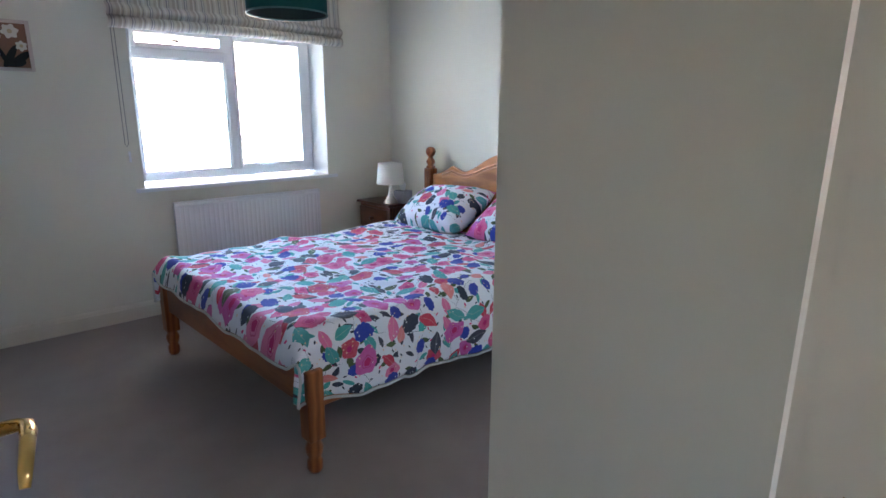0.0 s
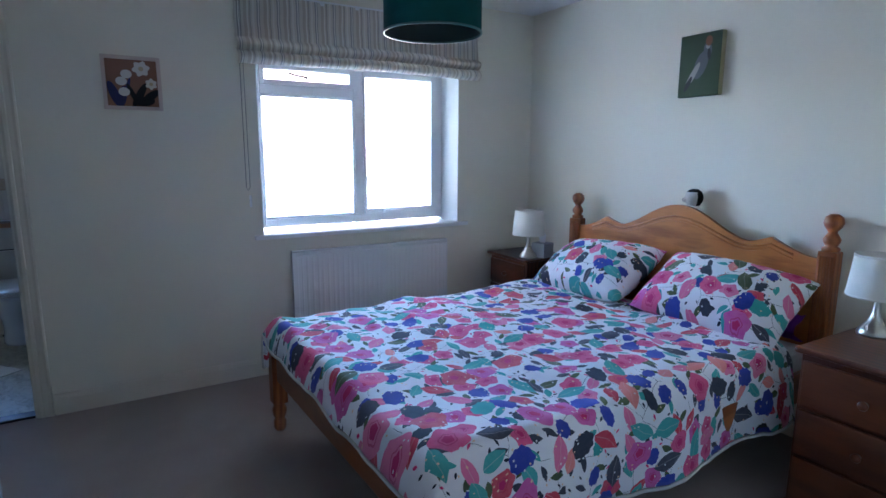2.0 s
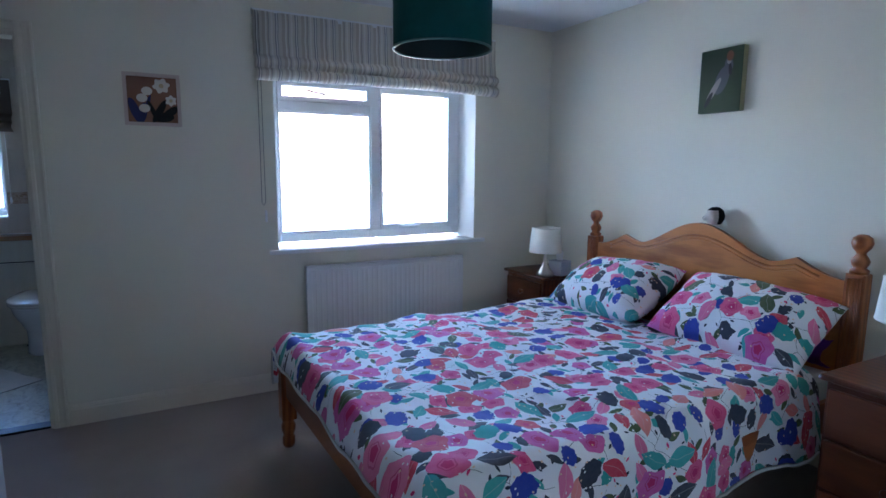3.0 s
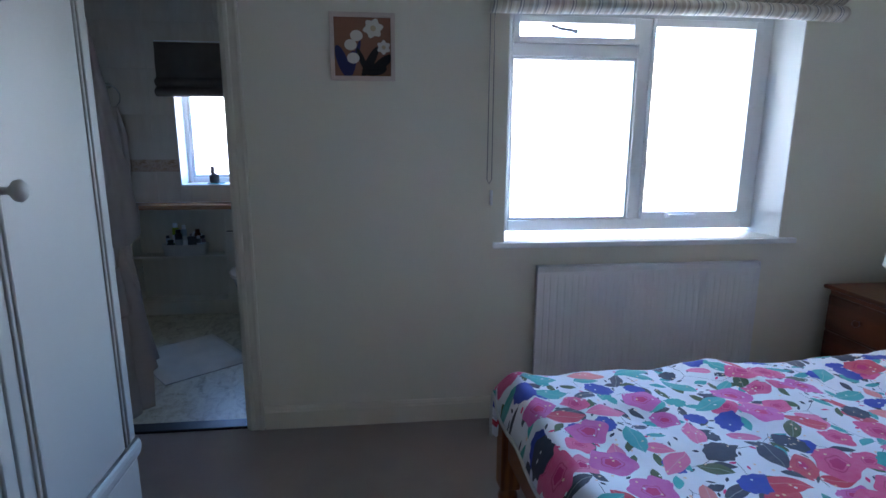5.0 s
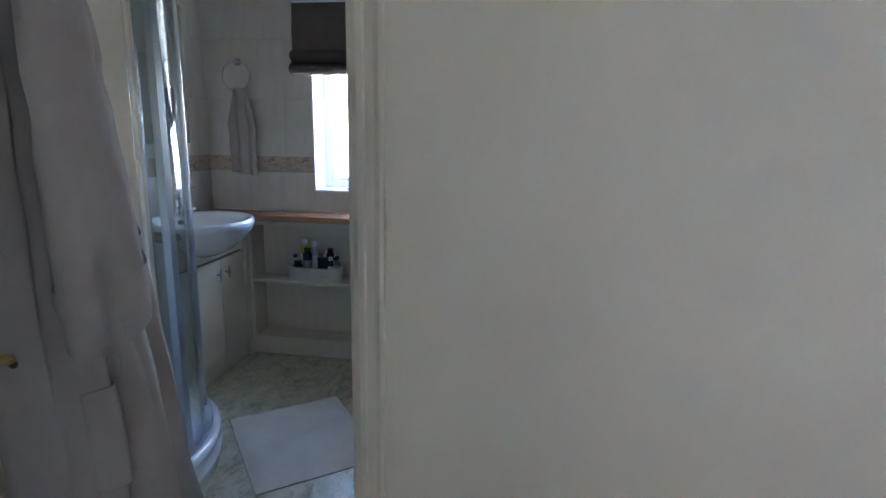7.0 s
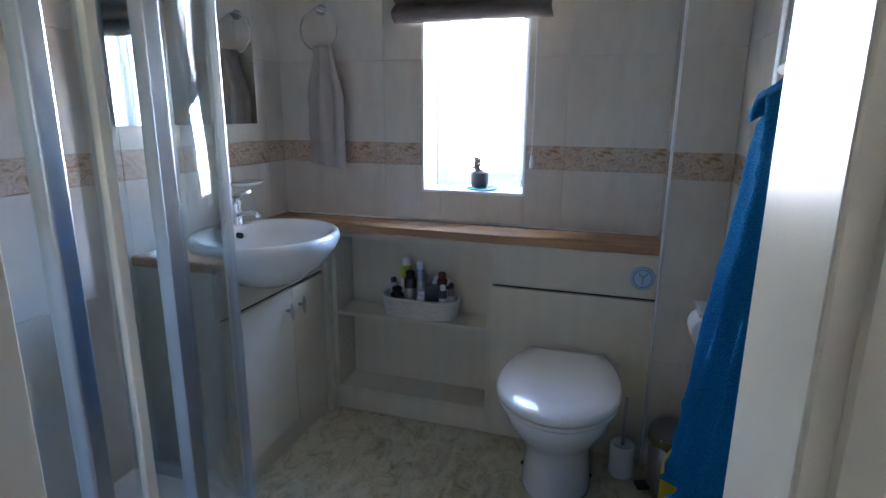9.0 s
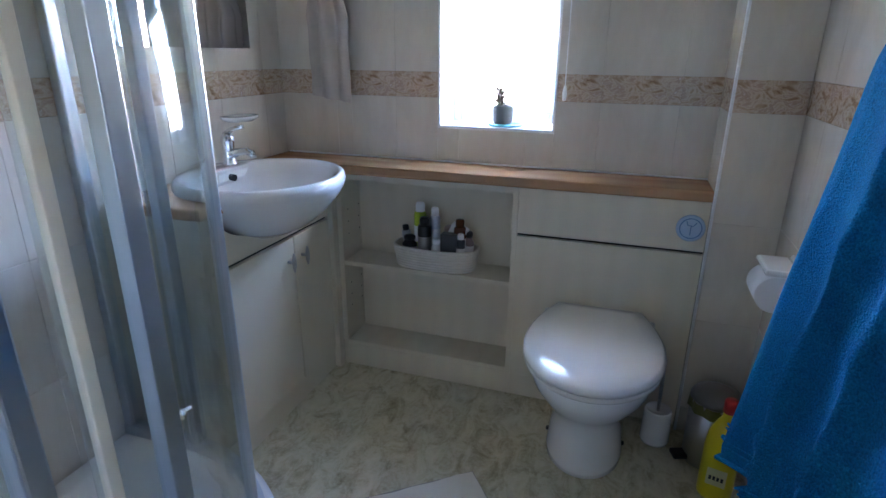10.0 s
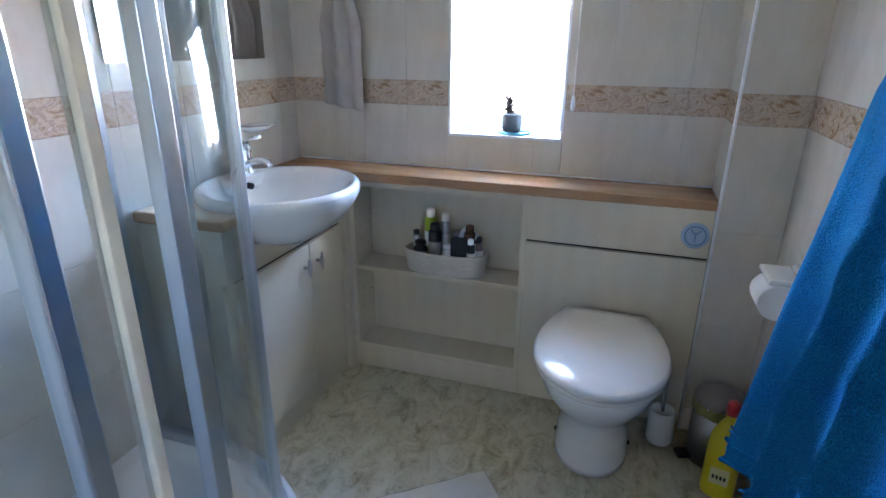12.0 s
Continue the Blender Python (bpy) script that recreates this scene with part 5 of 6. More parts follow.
def bottle(name, x, y, h, r, color, cap, label, kind="can", tilt=0.0):
    ob = thing(name, pose(-0.90 + x, 6.298 + y, 0.466, 0, tilt, 0) @ Matrix.Diagonal((1.1, 1.1, 1.14, 1)), label, "toiletry")
    bm = bmesh.new()
    if kind == "can":
        lathe(bm, [(0.0, 0.0), (r * 0.95, 0.0), (r, 0.004), (r, h * 0.80), (r * 0.9, h * 0.84), (r * 0.55, h * 0.86), (0.0, h * 0.86)], 18)
    elif kind == "box":
        box(bm, -r, r, -r * 0.6, r * 0.6, 0, h, bevel=0.004)
    else:
        lathe(bm, [(0.0, 0.0), (r * 0.9, 0.0), (r, 0.006), (r * 0.97, h * 0.7), (r * 0.6, h * 0.82), (r * 0.5, h * 0.86), (0.0, h * 0.86)], 18, (0, 0, 0), 1.0, 0.7)
    part("container", bm, color, ob)
    if kind != "box":
        bm = bmesh.new()
        lathe(bm, [(0.0, h * 0.852), (r * 0.72, h * 0.853), (r * 0.72, h * 0.97), (r * 0.6, h), (0.0, h)], 16)
        part("cap", bm, cap, ob)
        bm = bmesh.new()
        lathe(bm, [(r * 1.006, h * 0.35), (r * 1.006, h * 0.62)], 18, (0, 0, 0), 1.0, 1.0 if kind == "can" else 0.7)
        part("printed_label", bm, M["steel"] if color is M["black"] else M["white"], ob)


lime = plain("lime_plastic", (0.36, 0.45, 0.02), 0.35)
brown = plain("amber_plastic", (0.11, 0.035, 0.012), 0.25)
navyp = plain("dark_grey_plastic", (0.03, 0.032, 0.04), 0.35)
rosep = plain("dusky_pink_plastic", (0.28, 0.20, 0.20), 0.4)
bottle("aerosol_can", -0.072, 0.018, 0.205, 0.022, lime, M["upvc"], "lime green aerosol can with white cap")
bottle("aerosol_can", -0.04, -0.022, 0.165, 0.024, M["black"], M["black"], "black deodorant can in the rope basket")
bottle("shampoo_bottle", -0.105, -0.012, 0.095, 0.028, M["black"], M["black"], "short black tub of toiletries", "flask")
bottle("aerosol_can", -0.015, 0.028, 0.19, 0.018, M["alu"], M["upvc"], "silver spray can in the rope basket")
bottle("cream_tube", 0.015, -0.028, 0.095, 0.024, M["white"], M["upvc"], "white tube of cream", "flask")
bottle("leaflet_box", 0.03, 0.012, 0.15, 0.030, M["white"], M["white"], "folded white paper leaflet", "box", 22)
bottle("perfume_bottle", 0.062, -0.024, 0.12, 0.030, navyp, M["black"], "dark square bottle in the basket", "box")
bottle("lotion_bottle", 0.095, -0.004, 0.165, 0.021, brown, brown, "amber brown lotion bottle", "can")
bottle("toiletry_jar", 0.110, 0.02, 0.12, 0.026, rosep, navyp, "pinkish round toiletry jar", "flask", 4)
bottle("roll_on", 0.108, -0.034, 0.125, 0.015, navyp, M["upvc"], "small dark bottle with white cap", "can", 0)
bottle("razor_case", -0.12, 0.028, 0.12, 0.016, M["alu"], navyp, "slim grey tube in the basket", "can", -8)
bottle("lotion_bottle", 0.06, 0.034, 0.13, 0.03, rosep, rosep, "dusky pink flat bottle", "flask", -6)

# ---------------------------------------------------------------- towel ring and hand towel
tr = thing("towel_ring", pose(-1.37, B_NORTH - 0.010, 1.71), "chrome towel ring on the tiled wall", "towel ring")
bm = bmesh.new()
lathe(bm, [(0.022, 0.0), (0.022, 0.006), (0.012, 0.012), (0.009, 0.035), (0.0, 0.037)], 18)
bm.transform(pose(0, 0, 0, 90, 0, 0))
part("mount", bm, M["chrome"], tr)
bm = bmesh.new()
tube(bm, [(0.085 * math.sin(2 * math.pi * i / 40), -0.030, -0.08 + 0.085 * math.cos(2 * math.pi * i / 40)) for i in range(41)], 0.0042, 8, False)
part("ring", bm, M["chrome"], tr)
ht = thing("hand_towel", pose(-1.345, B_NORTH - 0.042, 1.56), "beige hand towel hung through the ring", "towel")


def hand_towel(u, v):
    w = 0.042 + 0.045 * min(1, v * 2.4)
    a = (u - 0.5) * 2
    return (a * w + 0.008 * nz(v * 4, u * 2) + 0.012, -0.012 - 0.03 * (1 - a * a) - 0.034 * abs(math.sin(u * 8 + 0.4)) * (0.4 + 0.6 * (1 - v * 0.4)), -0.47 * v - 0.03 * u * v)


for nm, s, y in (("front_drop", 1.0, 0.0), ("back_drop", 0.9, 0.022)):
    bm = bmesh.new()
    sheet(bm, 40, 36, lambda u, v: tuple(Vector(hand_towel(u, v * s)) + Vector((-0.012 if y else 0, y, 0.0))))
    p = part(nm, bm, M["towel_beige"], ht)
    p.modifiers.new("thick", "SOLIDIFY").thickness = 0.008


# ---------------------------------------------------------------- towel radiator, blue towel, roll holder
tw = thing("towel_radiator", pose(B_EAST - 0.012, 5.20, 0.0), "white ladder towel radiator on the bathroom wall", "towel radiator")
for y in (-0.25, 0.25):
    part("upright", boxes((-0.075, -0.045, y - 0.018, y + 0.018, 0.42, 1.52), bevel=0.005), M["radiator"], tw)
    for z in (0.5, 1.4):
        bm = bmesh.new()
        tube(bm, [(-0.05, y, z), (-0.001, y, z)], 0.010)
        part("wall_bracket", bm, M["radiator"], tw)
for k in range(14):
    z = 0.46 + 0.06 * k + (0.07 if k > 4 else 0) + (0.07 if k > 9 else 0)
    bm = bmesh.new()
    tube(bm, [(-0.064, -0.24, z), (-0.064, 0.24, z)], 0.011)
    part("rung", bm, M["radiator"], tw)
bm = bmesh.new()
tube(bm, [(-0.06, 0.25, 0.42), (-0.06, 0.25, 0.37), (-0.06, 0.25, 0.33)], [0.009, 0.014, 0.012], 12)
tube(bm, [(-0.06, 0.25, 0.34), (-0.004, 0.25, 0.34)], 0.010)
part("valve", bm, M["chrome"], tw)

bt = thing("bath_towel", pose(B_EAST - 0.060, 5.22, 1.345), "bright blue terry bath towel over the towel radiator", "towel")


def blue_towel(u, v):
    a = u - 0.5
    far = 0.275 + 0.225 * v
    near = -0.34 - 0.10 * v
    y = near + (far - near) * u
    fold = 0.060 * (1 - abs(math.sin(u * 13.0 + 0.3 + v * 1.1 + 0.9 * nz(u * 2, v * 2, 2))) ** 0.7 * 1.6) * (0.25 + 0.75 * v) + 0.020 * nz(u * 6, v * 3, 4) + 0.006 * nz(u * 11, v * 5, 1)
    fold *= min(1.0, (1 - u) * 4 + 0.15)
    hem = 0.245 * (1 - u) * v
    top = 0.11 * max(0.0, (u - 0.70) / 0.30) ** 2.2 * (1 - v)
    return (-0.045 - 0.050 * v - max(-0.03, 0.8 * fold), y + 0.008 * nz(v * 2, u, 7), 0.024 * math.sin(min(1, v * 8) * 1.57) - top - 1.04 * v + hem)


def lower_layer(u, v):
    """The towel's other half, showing below the front one."""
    x, y, z = blue_towel(u * 0.72, v)
    return (x + 0.055, y, z - 0.12 * v)


def towel_hem(u, k):
    x, y, z = blue_towel(u, 1.0 - k)
    return (x - 0.004, y, z)


bm = bmesh.new()
sheet(bm, 70, 90, blue_towel)
p = part("front_drop", bm, M["towel_blue"], bt)
p.modifiers.new("thick", "SOLIDIFY").thickness = 0.012
bm = bmesh.new()
sheet(bm, 30, 14, lambda u, v: (-0.072 + 0.085 * v, -0.33 + u * 0.52, -0.06 * max(0.0, (u - 0.70) / 0.30) ** 2.2 + 0.0 + 0.018 * math.sin(v * math.pi) + 0.006 * math.sin(u * 15)))
p = part("top_fold", bm, M["towel_blue"], bt)
bm = bmesh.new()
sheet(bm, 40, 60, lower_layer)
part("back_drop", bm, M["towel_blue"], bt).modifiers.new("thick", "SOLIDIFY").thickness = 0.010
for k in (0.0, 0.035, 0.05):
    bm = bmesh.new()
    tube(bm, [towel_hem(i / 60, k) for i in range(61)], 0.006 if k == 0 else 0.003, 8)
    part("woven_hem", bm, M["towel_blue"], bt)
p.modifiers.new("thick", "SOLIDIFY").thickness = 0.012

rh = thing("toilet_roll_holder", pose(B_EAST - 0.010, 5.905, 0.675), "white ceramic toilet roll holder on the tiled wall", "roll holder")
part("holder_plate", boxes((-0.020, 0, -0.07, 0.07, 0.035, 0.075), bevel=0.008), M["ceramic"], rh)
part("holder_cover", boxes((-0.10, -0.02, -0.065, 0.065, 0.050, 0.068), bevel=0.008), M["ceramic"], rh)
bm = bmesh.new()
tube(bm, [(-0.065, -0.055, 0.0), (-0.065, 0.055, 0.0)], 0.048, 28)
rl = part("toilet_roll", bm, M["white"])
rl.matrix_basis = pose(B_EAST - 0.010, 5.905, 0.675)
tagged(rl, "white toilet paper roll on its holder", "toilet roll")

# ---------------------------------------------------------------- floor things
bi = thing("pedal_bin", pose(0.115, 6.075, -0.004, 0, 0, 20) @ Matrix.Diagonal((0.86, 0.86, 1.0, 1)), "brushed steel pedal bin with a green liner", "bin")
bm = bmesh.new()
lathe(bm, [(0.0, 0.0), (0.088, 0.0), (0.088, 0.225), (0.0, 0.225)], 32)
part("bin_body", bm, M["steel"], bi)
bm = bmesh.new()
lathe(bm, [(0.091, 0.225), (0.091, 0.232), (0.082, 0.245), (0.05, 0.254), (0.0, 0.257)], 32)
part("lid", bm, plain("grey_bin_lid", (0.20, 0.19, 0.18), 0.3, 0.6), bi)
bm = bmesh.new()
sheet(bm, 40, 5, lambda u, v: tuple((0.0905 + 0.004 * math.sin(u * 60) + 0.003 * v) * c for c in (math.cos(6.2832 * u), math.sin(6.2832 * u))) + (0.224 - (0.035 + 0.02 * nz(u * 9, 1)) * v,), closed=True)
part("bin_liner", bm, plain("olive_liner", (0.16, 0.16, 0.03), 0.4), bi, "thin olive green bin liner")
part("pedal", boxes((-0.135, -0.08, -0.025, 0.025, 0.008, 0.025), bevel=0.006), M["black"], bi)
bl_ob = thing("bleach_bottle", pose(0.118, 5.905, -0.004, 0, 0, -14) @ Matrix.Diagonal((0.88, 0.95, 1.14, 1)), "yellow plastic bleach bottle with red cap", "bottle")
bm = bmesh.new()
lathe(bm, [(0.0, 0.0), (0.95, 0.0), (1.0, 0.01), (1.0, 0.15), (0.9, 0.19), (0.55, 0.225), (0.34, 0.24), (0.34, 0.255), (0.0, 0.256)], 28, (0, 0, 0), 0.055, 0.036)
yel = plain("yellow_plastic", (0.62, 0.50, 0.01), 0.35)
part("bottle_body", bm, yel, bl_ob)
bm = bmesh.new()
lathe(bm, [(0.0, 0.256), (0.021, 0.256), (0.021, 0.285), (0.017, 0.29), (0.0, 0.29)], 18)
part("cap", bm, plain("red_cap", (0.45, 0.02, 0.02), 0.4), bl_ob)
part("printed_label", boxes((-0.030, 0.030, -0.0372, -0.0362, 0.05, 0.10)), plain("label_paper", (0.60, 0.56, 0.30), 0.5), bl_ob)
bm = bmesh.new()
for k in range(4):
    box(bm, -0.022 + k * 0.012, -0.014 + k * 0.012, -0.0378, -0.0373, 0.066, 0.078)
part("label_bars", bm, M["black"], bl_ob)
tbm = thing("toilet_brush_holder", pose(-0.045, 6.115, -0.004), "white toilet brush in a round holder", "toilet brush")
bm = bmesh.new()
lathe(bm, [(0.0, 0.0), (0.045, 0.0), (0.048, 0.01), (0.044, 0.12), (0.040, 0.125), (0.036, 0.12), (0.0, 0.115)], 24)
part("holder", bm, M["ceramic"], tbm)
bm = bmesh.new()
tube(bm, [(0, 0, 0.1), (0.0, 0.02, 0.30)], 0.006)
part("brush_handle", bm, M["steel"], tbm)

rug = thing("bath_mat", pose(-0.605, 5.352, -0.004, 0, 0, 38), "cream cotton bath mat on the vinyl floor", "bath mat")
bm = bmesh.new()
sheet(bm, 40, 30, lambda u, v: ((u - 0.5) * 0.52, (v - 0.5) * 0.62, 0.004 + 0.014 * min(1, 14 * min(u, 1 - u, v, 1 - v)) + 0.003 * nz(u * 5, v * 5)))
part("mat_body", bm, M["mat"], rug)
part("backing", boxes((-0.262, 0.262, -0.312, 0.312, 0.0, 0.004)), M["cord"], rug)


# ---------------------------------------------------------------- shower
SX, SY = 0.765, 0.945
sx, sy = B_WEST + 0.012, B_SOUTH + 0.012


def quad(inset, n=18, rad=0.55, z=0.0):
    """The quadrant's outline from the south wall to the west wall: straight, curve, straight."""
    a, b = SX - inset, SY - inset
    r = rad - inset
    pts = [(sx + a, sy + 0.0, z)]
    for i in range(n + 1):
        t = math.pi / 2 * i / n
        pts.append((sx + a - r + r * math.cos(t), sy + b - r + r * math.sin(t), z))
    pts.append((sx, sy + b, z))
    return pts


sh = thing("shower_tray", pose(0, 0, -0.004), "white quadrant shower tray with stepped edge", "shower tray")
bm = bmesh.new()
loops = [[(sx, sy, z)] + quad(i, z=z) for i, z in ((0.012, 0.0), (0.012, 0.045), (0.0, 0.05), (0.0, 0.075), (0.012, 0.08), (0.012, 0.115), (0.0, 0.12), (0.002, 0.145), (0.02, 0.152), (0.06, 0.152))]
skin(bm, loops, cap_top=False)
rim = [(sx + 0.04, sy + 0.04, 0.152)] + [(max(x, sx + 0.04), max(y, sy + 0.04), 0.152) for x, y, z in quad(0.06)]
mid = Vector((sum(p[0] for p in rim) / len(rim), sum(p[1] for p in rim) / len(rim), 0))
skin(bm, [loops[-1], rim] + [[tuple(Vector((x, y, 0)).lerp(mid, k) + Vector((0, 0, z))) for x, y, _ in rim] for k, z in ((0.05, 0.146), (0.10, 0.118), (0.15, 0.107), (0.5, 0.1055), (0.97, 0.104))], cap_bottom=False)
part("tray_body", bm, M["ceramic"], sh)
bm = bmesh.new()
lathe(bm, [(0.0, 0.012), (0.03, 0.011), (0.045, 0.006), (0.047, 0.0)], 28, (-1.36, 5.20, 0.104))
part("drain", bm, M["steel"], sh, "grey drain cover")

en = thing("shower_enclosure", pose(0, 0, 0.148), "quadrant shower enclosure with curved sliding glass doors", "shower enclosure")
HT = 1.80
for z in (0.0, HT - 0.035):
    line = [Vector(p) for p in quad(0.030, 26)]
    bm = bmesh.new()
    skin(bm, [[(p.x, p.y, z) for p in line] + [(p.x, p.y, z) for p in (Vector(q) for q in reversed(quad(0.062, 26)))], [(p.x, p.y, z + 0.035) for p in line] + [(p.x, p.y, z + 0.035) for p in (Vector(q) for q in reversed(quad(0.062, 26)))]])
    part("curved_rail", bm, M["alu"], en)


def along(inset, f):
    """A place on the outline at the fraction f of its length, with its heading."""
    pts = [Vector(p) for p in quad(inset, 40)]
    ds = [(b - a).length for a, b in zip(pts, pts[1:])]
    want = f * sum(ds)
    for a, b, d in zip(pts, pts[1:], ds):
        if want <= d:
            return a + (b - a) * want / d, (b - a).normalized()
        want -= d
    return pts[-1], (pts[-1] - pts[-2]).normalized()


def glass_run(name, inset, f0, f1, label=""):
    bm = bmesh.new()
    n = 16
    a = [along(inset, f0 + (f1 - f0) * i / n)[0] for i in range(n + 1)]
    b = [along(inset + 0.005, f0 + (f1 - f0) * i / n)[0] for i in range(n + 1)]
    ring = a + b[::-1]
    skin(bm, [[(p.x, p.y, 0.03) for p in ring], [(p.x, p.y, HT - 0.02) for p in ring]])
    g = part(name, bm, M["frost"], en, label)
    g.visible_shadow = False
    return g


def post(name, inset, f, w, d, parent):
    p, h = along(inset, f)
    bm = boxes((-w / 2, w / 2, -d / 2, d / 2, 0.0 + 0.002, HT - 0.002), bevel=0.004)
    bm.transform(Matrix.Translation((p.x, p.y, 0)) @ Matrix.Rotation(math.atan2(h.y, h.x), 4, "Z"))
    return part(name, bm, M["alu"], parent)


for f0, f1 in ((0.01, 0.145), (0.813, 0.99)):
    g = glass_run("fixed_panel", 0.044, f0, f1)
    post("wall_profile", 0.044, 0.012 if f0 < 0.5 else 0.988, 0.03, 0.035, en)
    post("panel_post", 0.044, f1 if f0 < 0.5 else f0, 0.032, 0.034, en)
MEET = 0.543
for f0, f1 in ((0.205, MEET), (MEET, 0.835)):
    g = glass_run("sliding_door", 0.058, f0 + 0.004, f1 - 0.004)
    post("door_edge", 0.060, f0 + 0.010 if f0 > 0.4 else f1 - 0.010, 0.020, 0.026, g)
    if f0 < 0.4:
        continue
    p, h = along(0.066, 0.80)
    bm = bmesh.new()
    lathe(bm, [(0.008, 0.0), (0.008, 0.018), (0.016, 0.026), (0.018, 0.036), (0.0, 0.042)], 16)
    bm.transform(Matrix.Translation((p.x, p.y, 0.16)) @ Matrix.Rotation(math.atan2(h.y, h.x), 4, "Z") @ Matrix.Rotation(-math.pi / 2, 4, "X"))
    part("door_knob", bm, M["chrome"], g)


def strip(name, inset, f, w, d, material, label):
    p, h = along(inset, f)
    bm = boxes((-w / 2, w / 2, -d / 2, d / 2, 0.03, HT - 0.03), bevel=0.002)
    bm.transform(Matrix.Translation((p.x, p.y, 0)) @ Matrix.Rotation(math.atan2(h.y, h.x), 4, "Z"))
    part(name, bm, material, en, label)


strip("door_seal", 0.058, 0.223, 0.020, 0.016, M["gloss"], "cream plastic door seal")
strip("door_stile", 0.052, 0.292, 0.034, 0.030, M["alu"], "satin aluminium stile")
strip("magnetic_seal", 0.054, MEET, 0.006, 0.010, M["black"], "black magnetic seal strip")


# ---------------------------------------------------------------- outside
struct("ground", boxes((-400, 400, -400, 800, -2.9, -2.7)), paint("pale_paved_ground", (0.28, 0.26, 0.22), 0.9, 0.3, 0.5, 5), "paved and planted gardens behind the house", "ground")


def house(x, y, w, d, h, label):
    ob = thing("house", pose(x, y, -2.7), label, "house")
    part("wall", boxes((-w / 2, w / 2, 0, d, 0, h), bevel=0.0), M["render_wall"], ob)
    bm = bmesh.new()
    prism(bm, [(-0.4, h), (d + 0.4, h), (d / 2, h + d * 0.42)], "x", -w / 2 - 0.3, w / 2 + 0.3)
    part("roof", bm, M["roof"], ob)
    part("gutter", boxes((-w / 2 - 0.3, w / 2 + 0.3, -0.5, -0.4, h - 0.08, h + 0.03), bevel=0.01), M["shadow_gap"], ob)
    for k in range(2):
        bm = bmesh.new()
        for r in range(30):
            box(bm, (-w / 2 if k == 0 else w / 2 - 0.4) - 0.01, (-w / 2 + (0.45 if r % 2 else 0.33)) if k == 0 else w / 2 + 0.01, -0.02, 0.0, r * h / 30 + 0.01, (r + 1) * h / 30 - 0.01)
        part("brick_quoin", bm, M["brick"], ob, "red brick corner courses")
    for wx in (-w / 4, w / 4):
        wo = part("window", boxes((wx - 0.7, wx + 0.7, -0.06, 0.02, h * 0.5, h * 0.5 + 1.2)), M["shadow_gap"], ob)
        for a in (-0.72, -0.03, 0.66):
            part("frame", boxes((wx + a, wx + a + 0.06, -0.10, -0.061, h * 0.5, h * 0.5 + 1.2)), M["upvc"], wo)
    return ob


house(7.0, 14.0, 6.2, 7.0, 3.5, "neighbouring pale house with brick corners and tiled roof")


def tree(x, y, h, seed, label):
    ob = thing("tree", pose(x, y, -2.7), label, "tree")
    rng = random.Random(seed)
    bm = bmesh.new()
    tube(bm, [(0, 0, 0), (0.05, 0, h * 0.3), (0, 0.06, h * 0.6), (0.06, 0, h * 0.92)], [0.12, 0.09, 0.06, 0.015], 10)
    tips = []
    for k in range(16):
        a, z = k * 2.4, h * (0.3 + 0.038 * k)
        ln = h * (0.30 - 0.010 * k)
        e = Vector((ln * math.cos(a), ln * math.sin(a), z + ln * 0.6))
        tube(bm, [(0, 0, z), tuple(e * 0.5 + Vector((0, 0, z * 0.5 + 0.05))), tuple(e)], [0.035, 0.022, 0.006], 6)
        tips += [Vector((0, 0, z)).lerp(e, t) for t in (0.5, 0.75, 1.0)]
    part("trunk", bm, paint("bark", (0.10, 0.075, 0.05), 0.9, 0.3), ob)
    bm = bmesh.new()
    for t in tips:
        for j in range(26):
            c = t + Vector((rng.gauss(0, 0.22), rng.gauss(0, 0.22), rng.gauss(0, 0.18)))
            a = Vector((rng.uniform(-1, 1), rng.uniform(-1, 1), rng.uniform(-1, 1))).normalized() * 0.055
            b = a.orthogonal().normalized() * 0.03
            vs = [bm.verts.new(c + q) for q in (-a, b, a, -b)]
            bm.faces.new(vs)
    part("crown", bm, paint("foliage", (0.09, 0.12, 0.03), 0.7, 0.4), ob)


tree(12.2, 12.6, 3.9, 3, "small garden tree in leaf beside the neighbouring house")
tree(2.2, 11.5, 3.4, 5, "thin leafy shrub tree in the garden")


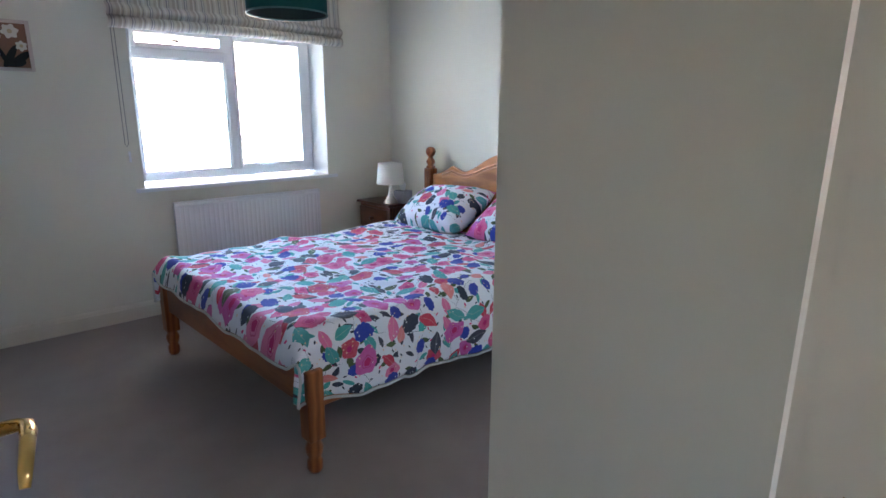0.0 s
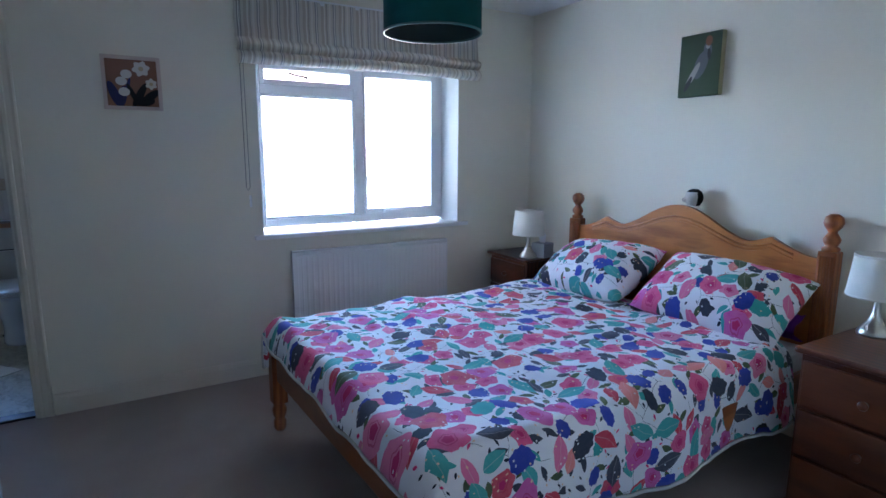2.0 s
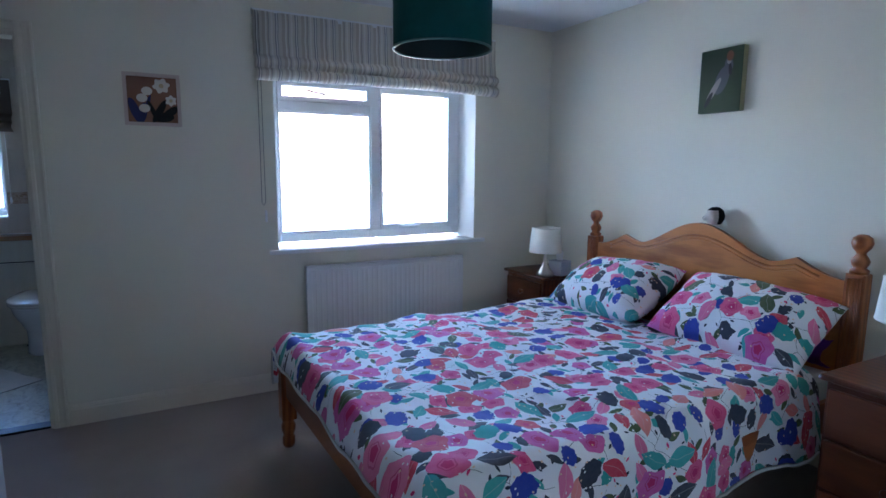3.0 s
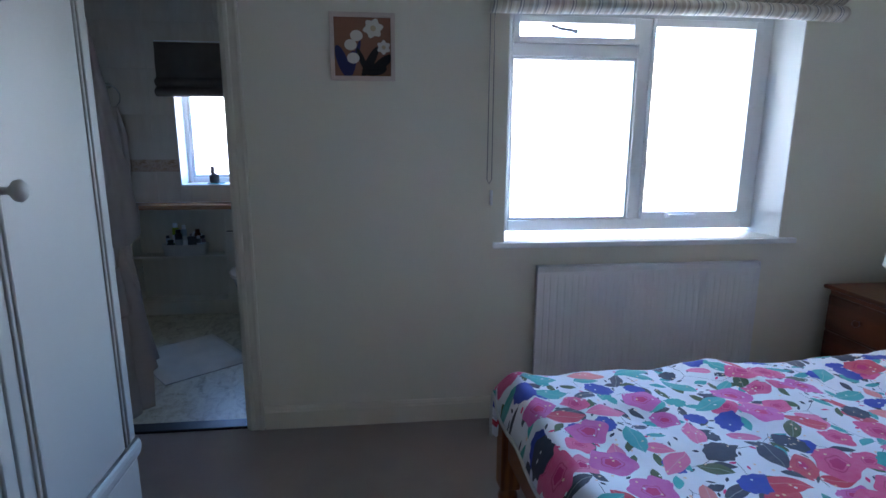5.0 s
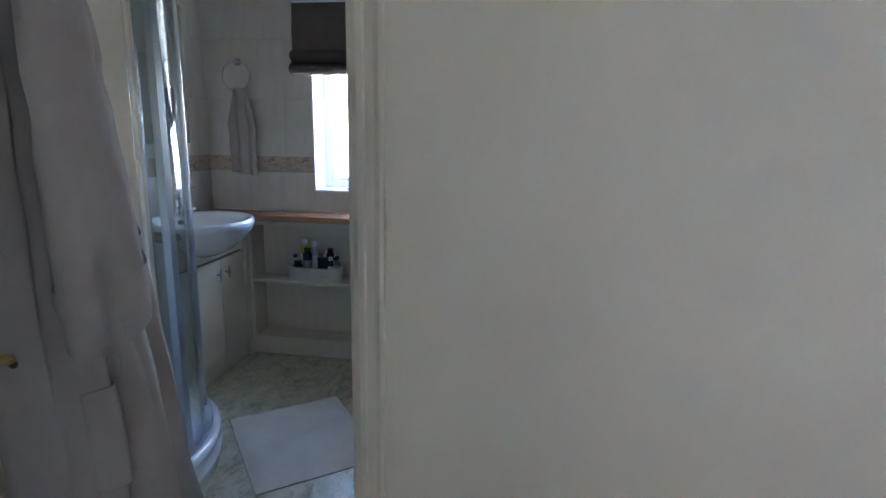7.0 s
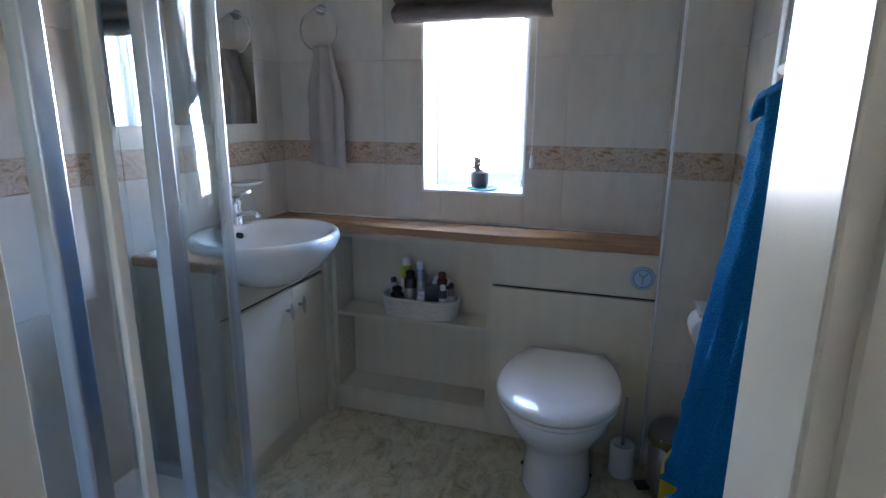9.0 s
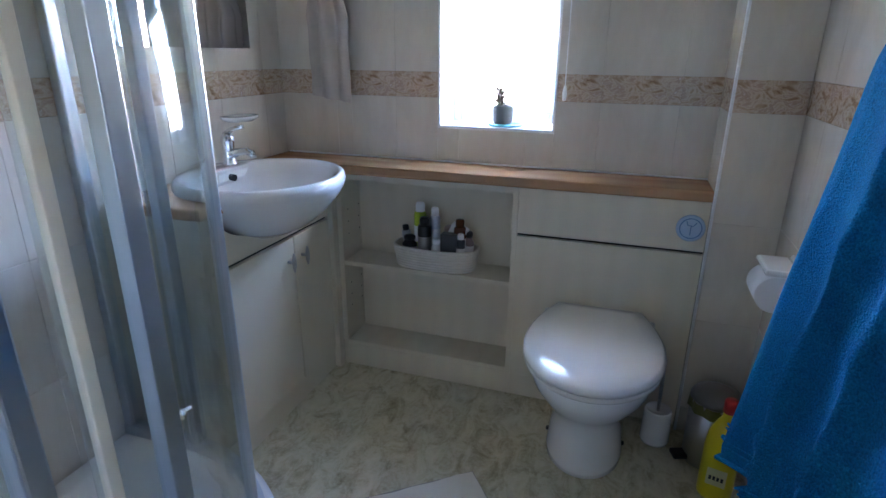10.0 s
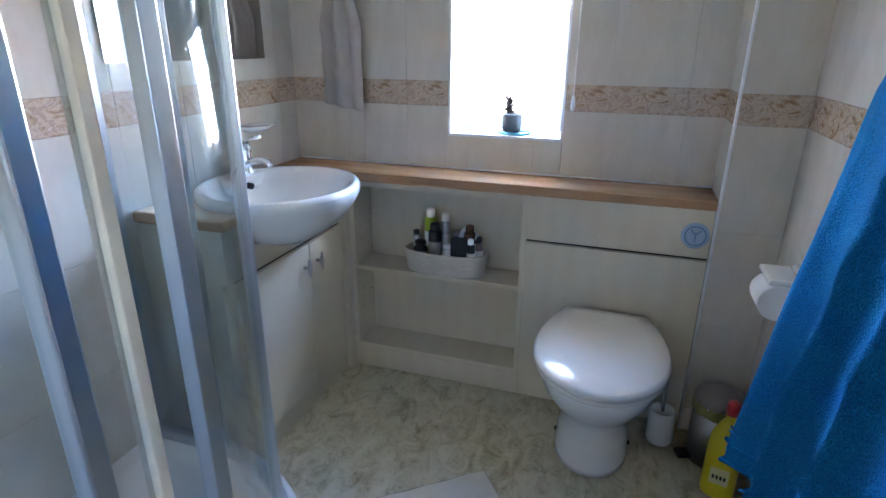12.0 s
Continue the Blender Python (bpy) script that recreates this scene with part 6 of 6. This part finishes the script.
# ---------------------------------------------------------------- wall tiles, one by one
def tile_run(parent_name, label, axis, lo, hi, face, sign, z_lo=0.0, holes=()):
    """Courses of upright wall tiles on a wall face, with one marbled border course."""
    ob = thing(parent_name, pose(0, 0, 0), label, "tiles")
    ob["kind"] = "structure"
    tw, th, g, thick = 0.25, 0.33, 0.0006, 0.008
    rows = []
    z = 1.085
    while z > 0:
        rows.append((max(0.0, z - th), z, False))
        z -= th
    rows.append((1.085, 1.176, True))
    z = 1.176
    while z < CEIL:
        rows.append((z, min(CEIL, z + th), False))
        z += th
    cache = {}
    n = int(math.ceil((hi - lo) / tw))
    for z0, z1, bord in rows:
        for i in range(n):
            a, b = lo + i * tw, min(hi, lo + (i + 1) * tw)
            pieces = [(a, b, z0, z1)]
            for h0, h1, hz0, hz1 in holes:
                out = []
                for a2, b2, c2, d2 in pieces:
                    if b2 <= h0 or a2 >= h1 or d2 <= hz0 or c2 >= hz1:
                        out.append((a2, b2, c2, d2))
                        continue
                    if a2 < h0:
                        out.append((a2, h0, c2, d2))
                    if b2 > h1:
                        out.append((h1, b2, c2, d2))
                    m0, m1 = max(a2, h0), min(b2, h1)
                    if c2 < hz0:
                        out.append((m0, m1, c2, hz0))
                    if d2 > hz1:
                        out.append((m0, m1, hz1, d2))
                pieces = out
            for a2, b2, c2, d2 in pieces:
                w, h = b2 - a2 - g, d2 - c2 - g
                if w < 0.01 or h < 0.01:
                    continue
                key = (round(w, 3), round(h, 3), bord)
                if key not in cache:
                    bm = bmesh.new()
                    if axis == "x":
                        box(bm, -w / 2, w / 2, min(0, sign * thick), max(0, sign * thick), -h / 2, h / 2, bevel=0.001, seg=1)
                    else:
                        box(bm, min(0, sign * thick), max(0, sign * thick), -w / 2, w / 2, -h / 2, h / 2, bevel=0.001, seg=1)
                    cache[key] = mesh_of("border_tile" if bord else "tile", bm, M["border"] if bord else M["tile"])
                t = new("border_tile" if bord else "tile", cache[key])
                t.parent = ob
                m = (a2 + b2) / 2
                t.location = (m, face, (c2 + d2) / 2) if axis == "x" else (face, m, (c2 + d2) / 2)
    return ob


LBL = "cream glazed wall tiles with a marbled border course"
tile_run("tiles_bath_north", LBL, "x", B_WEST, 0.03, B_NORTH, -1, holes=((V0, V1, VZ0, VZ1), (-1.28, 0.03, 0.0, TOP - 0.04)))
tile_run("tiles_bath_west", LBL, "y", B_SOUTH, B_NORTH, B_WEST, 1)
tile_run("tiles_bath_east", LBL, "y", B_SOUTH, 6.20, B_EAST, -1)
tile_run("tiles_boxing_front", LBL, "x", 0.03, B_EAST - 0.009, 6.20, -1)
tile_run("tiles_boxing_side", LBL, "y", 6.1925, B_NORTH - 0.009, 0.03, -1)
tile_run("tiles_bath_south", LBL, "x", B_WEST + 0.009, D0 - 0.002, B_SOUTH, 1)
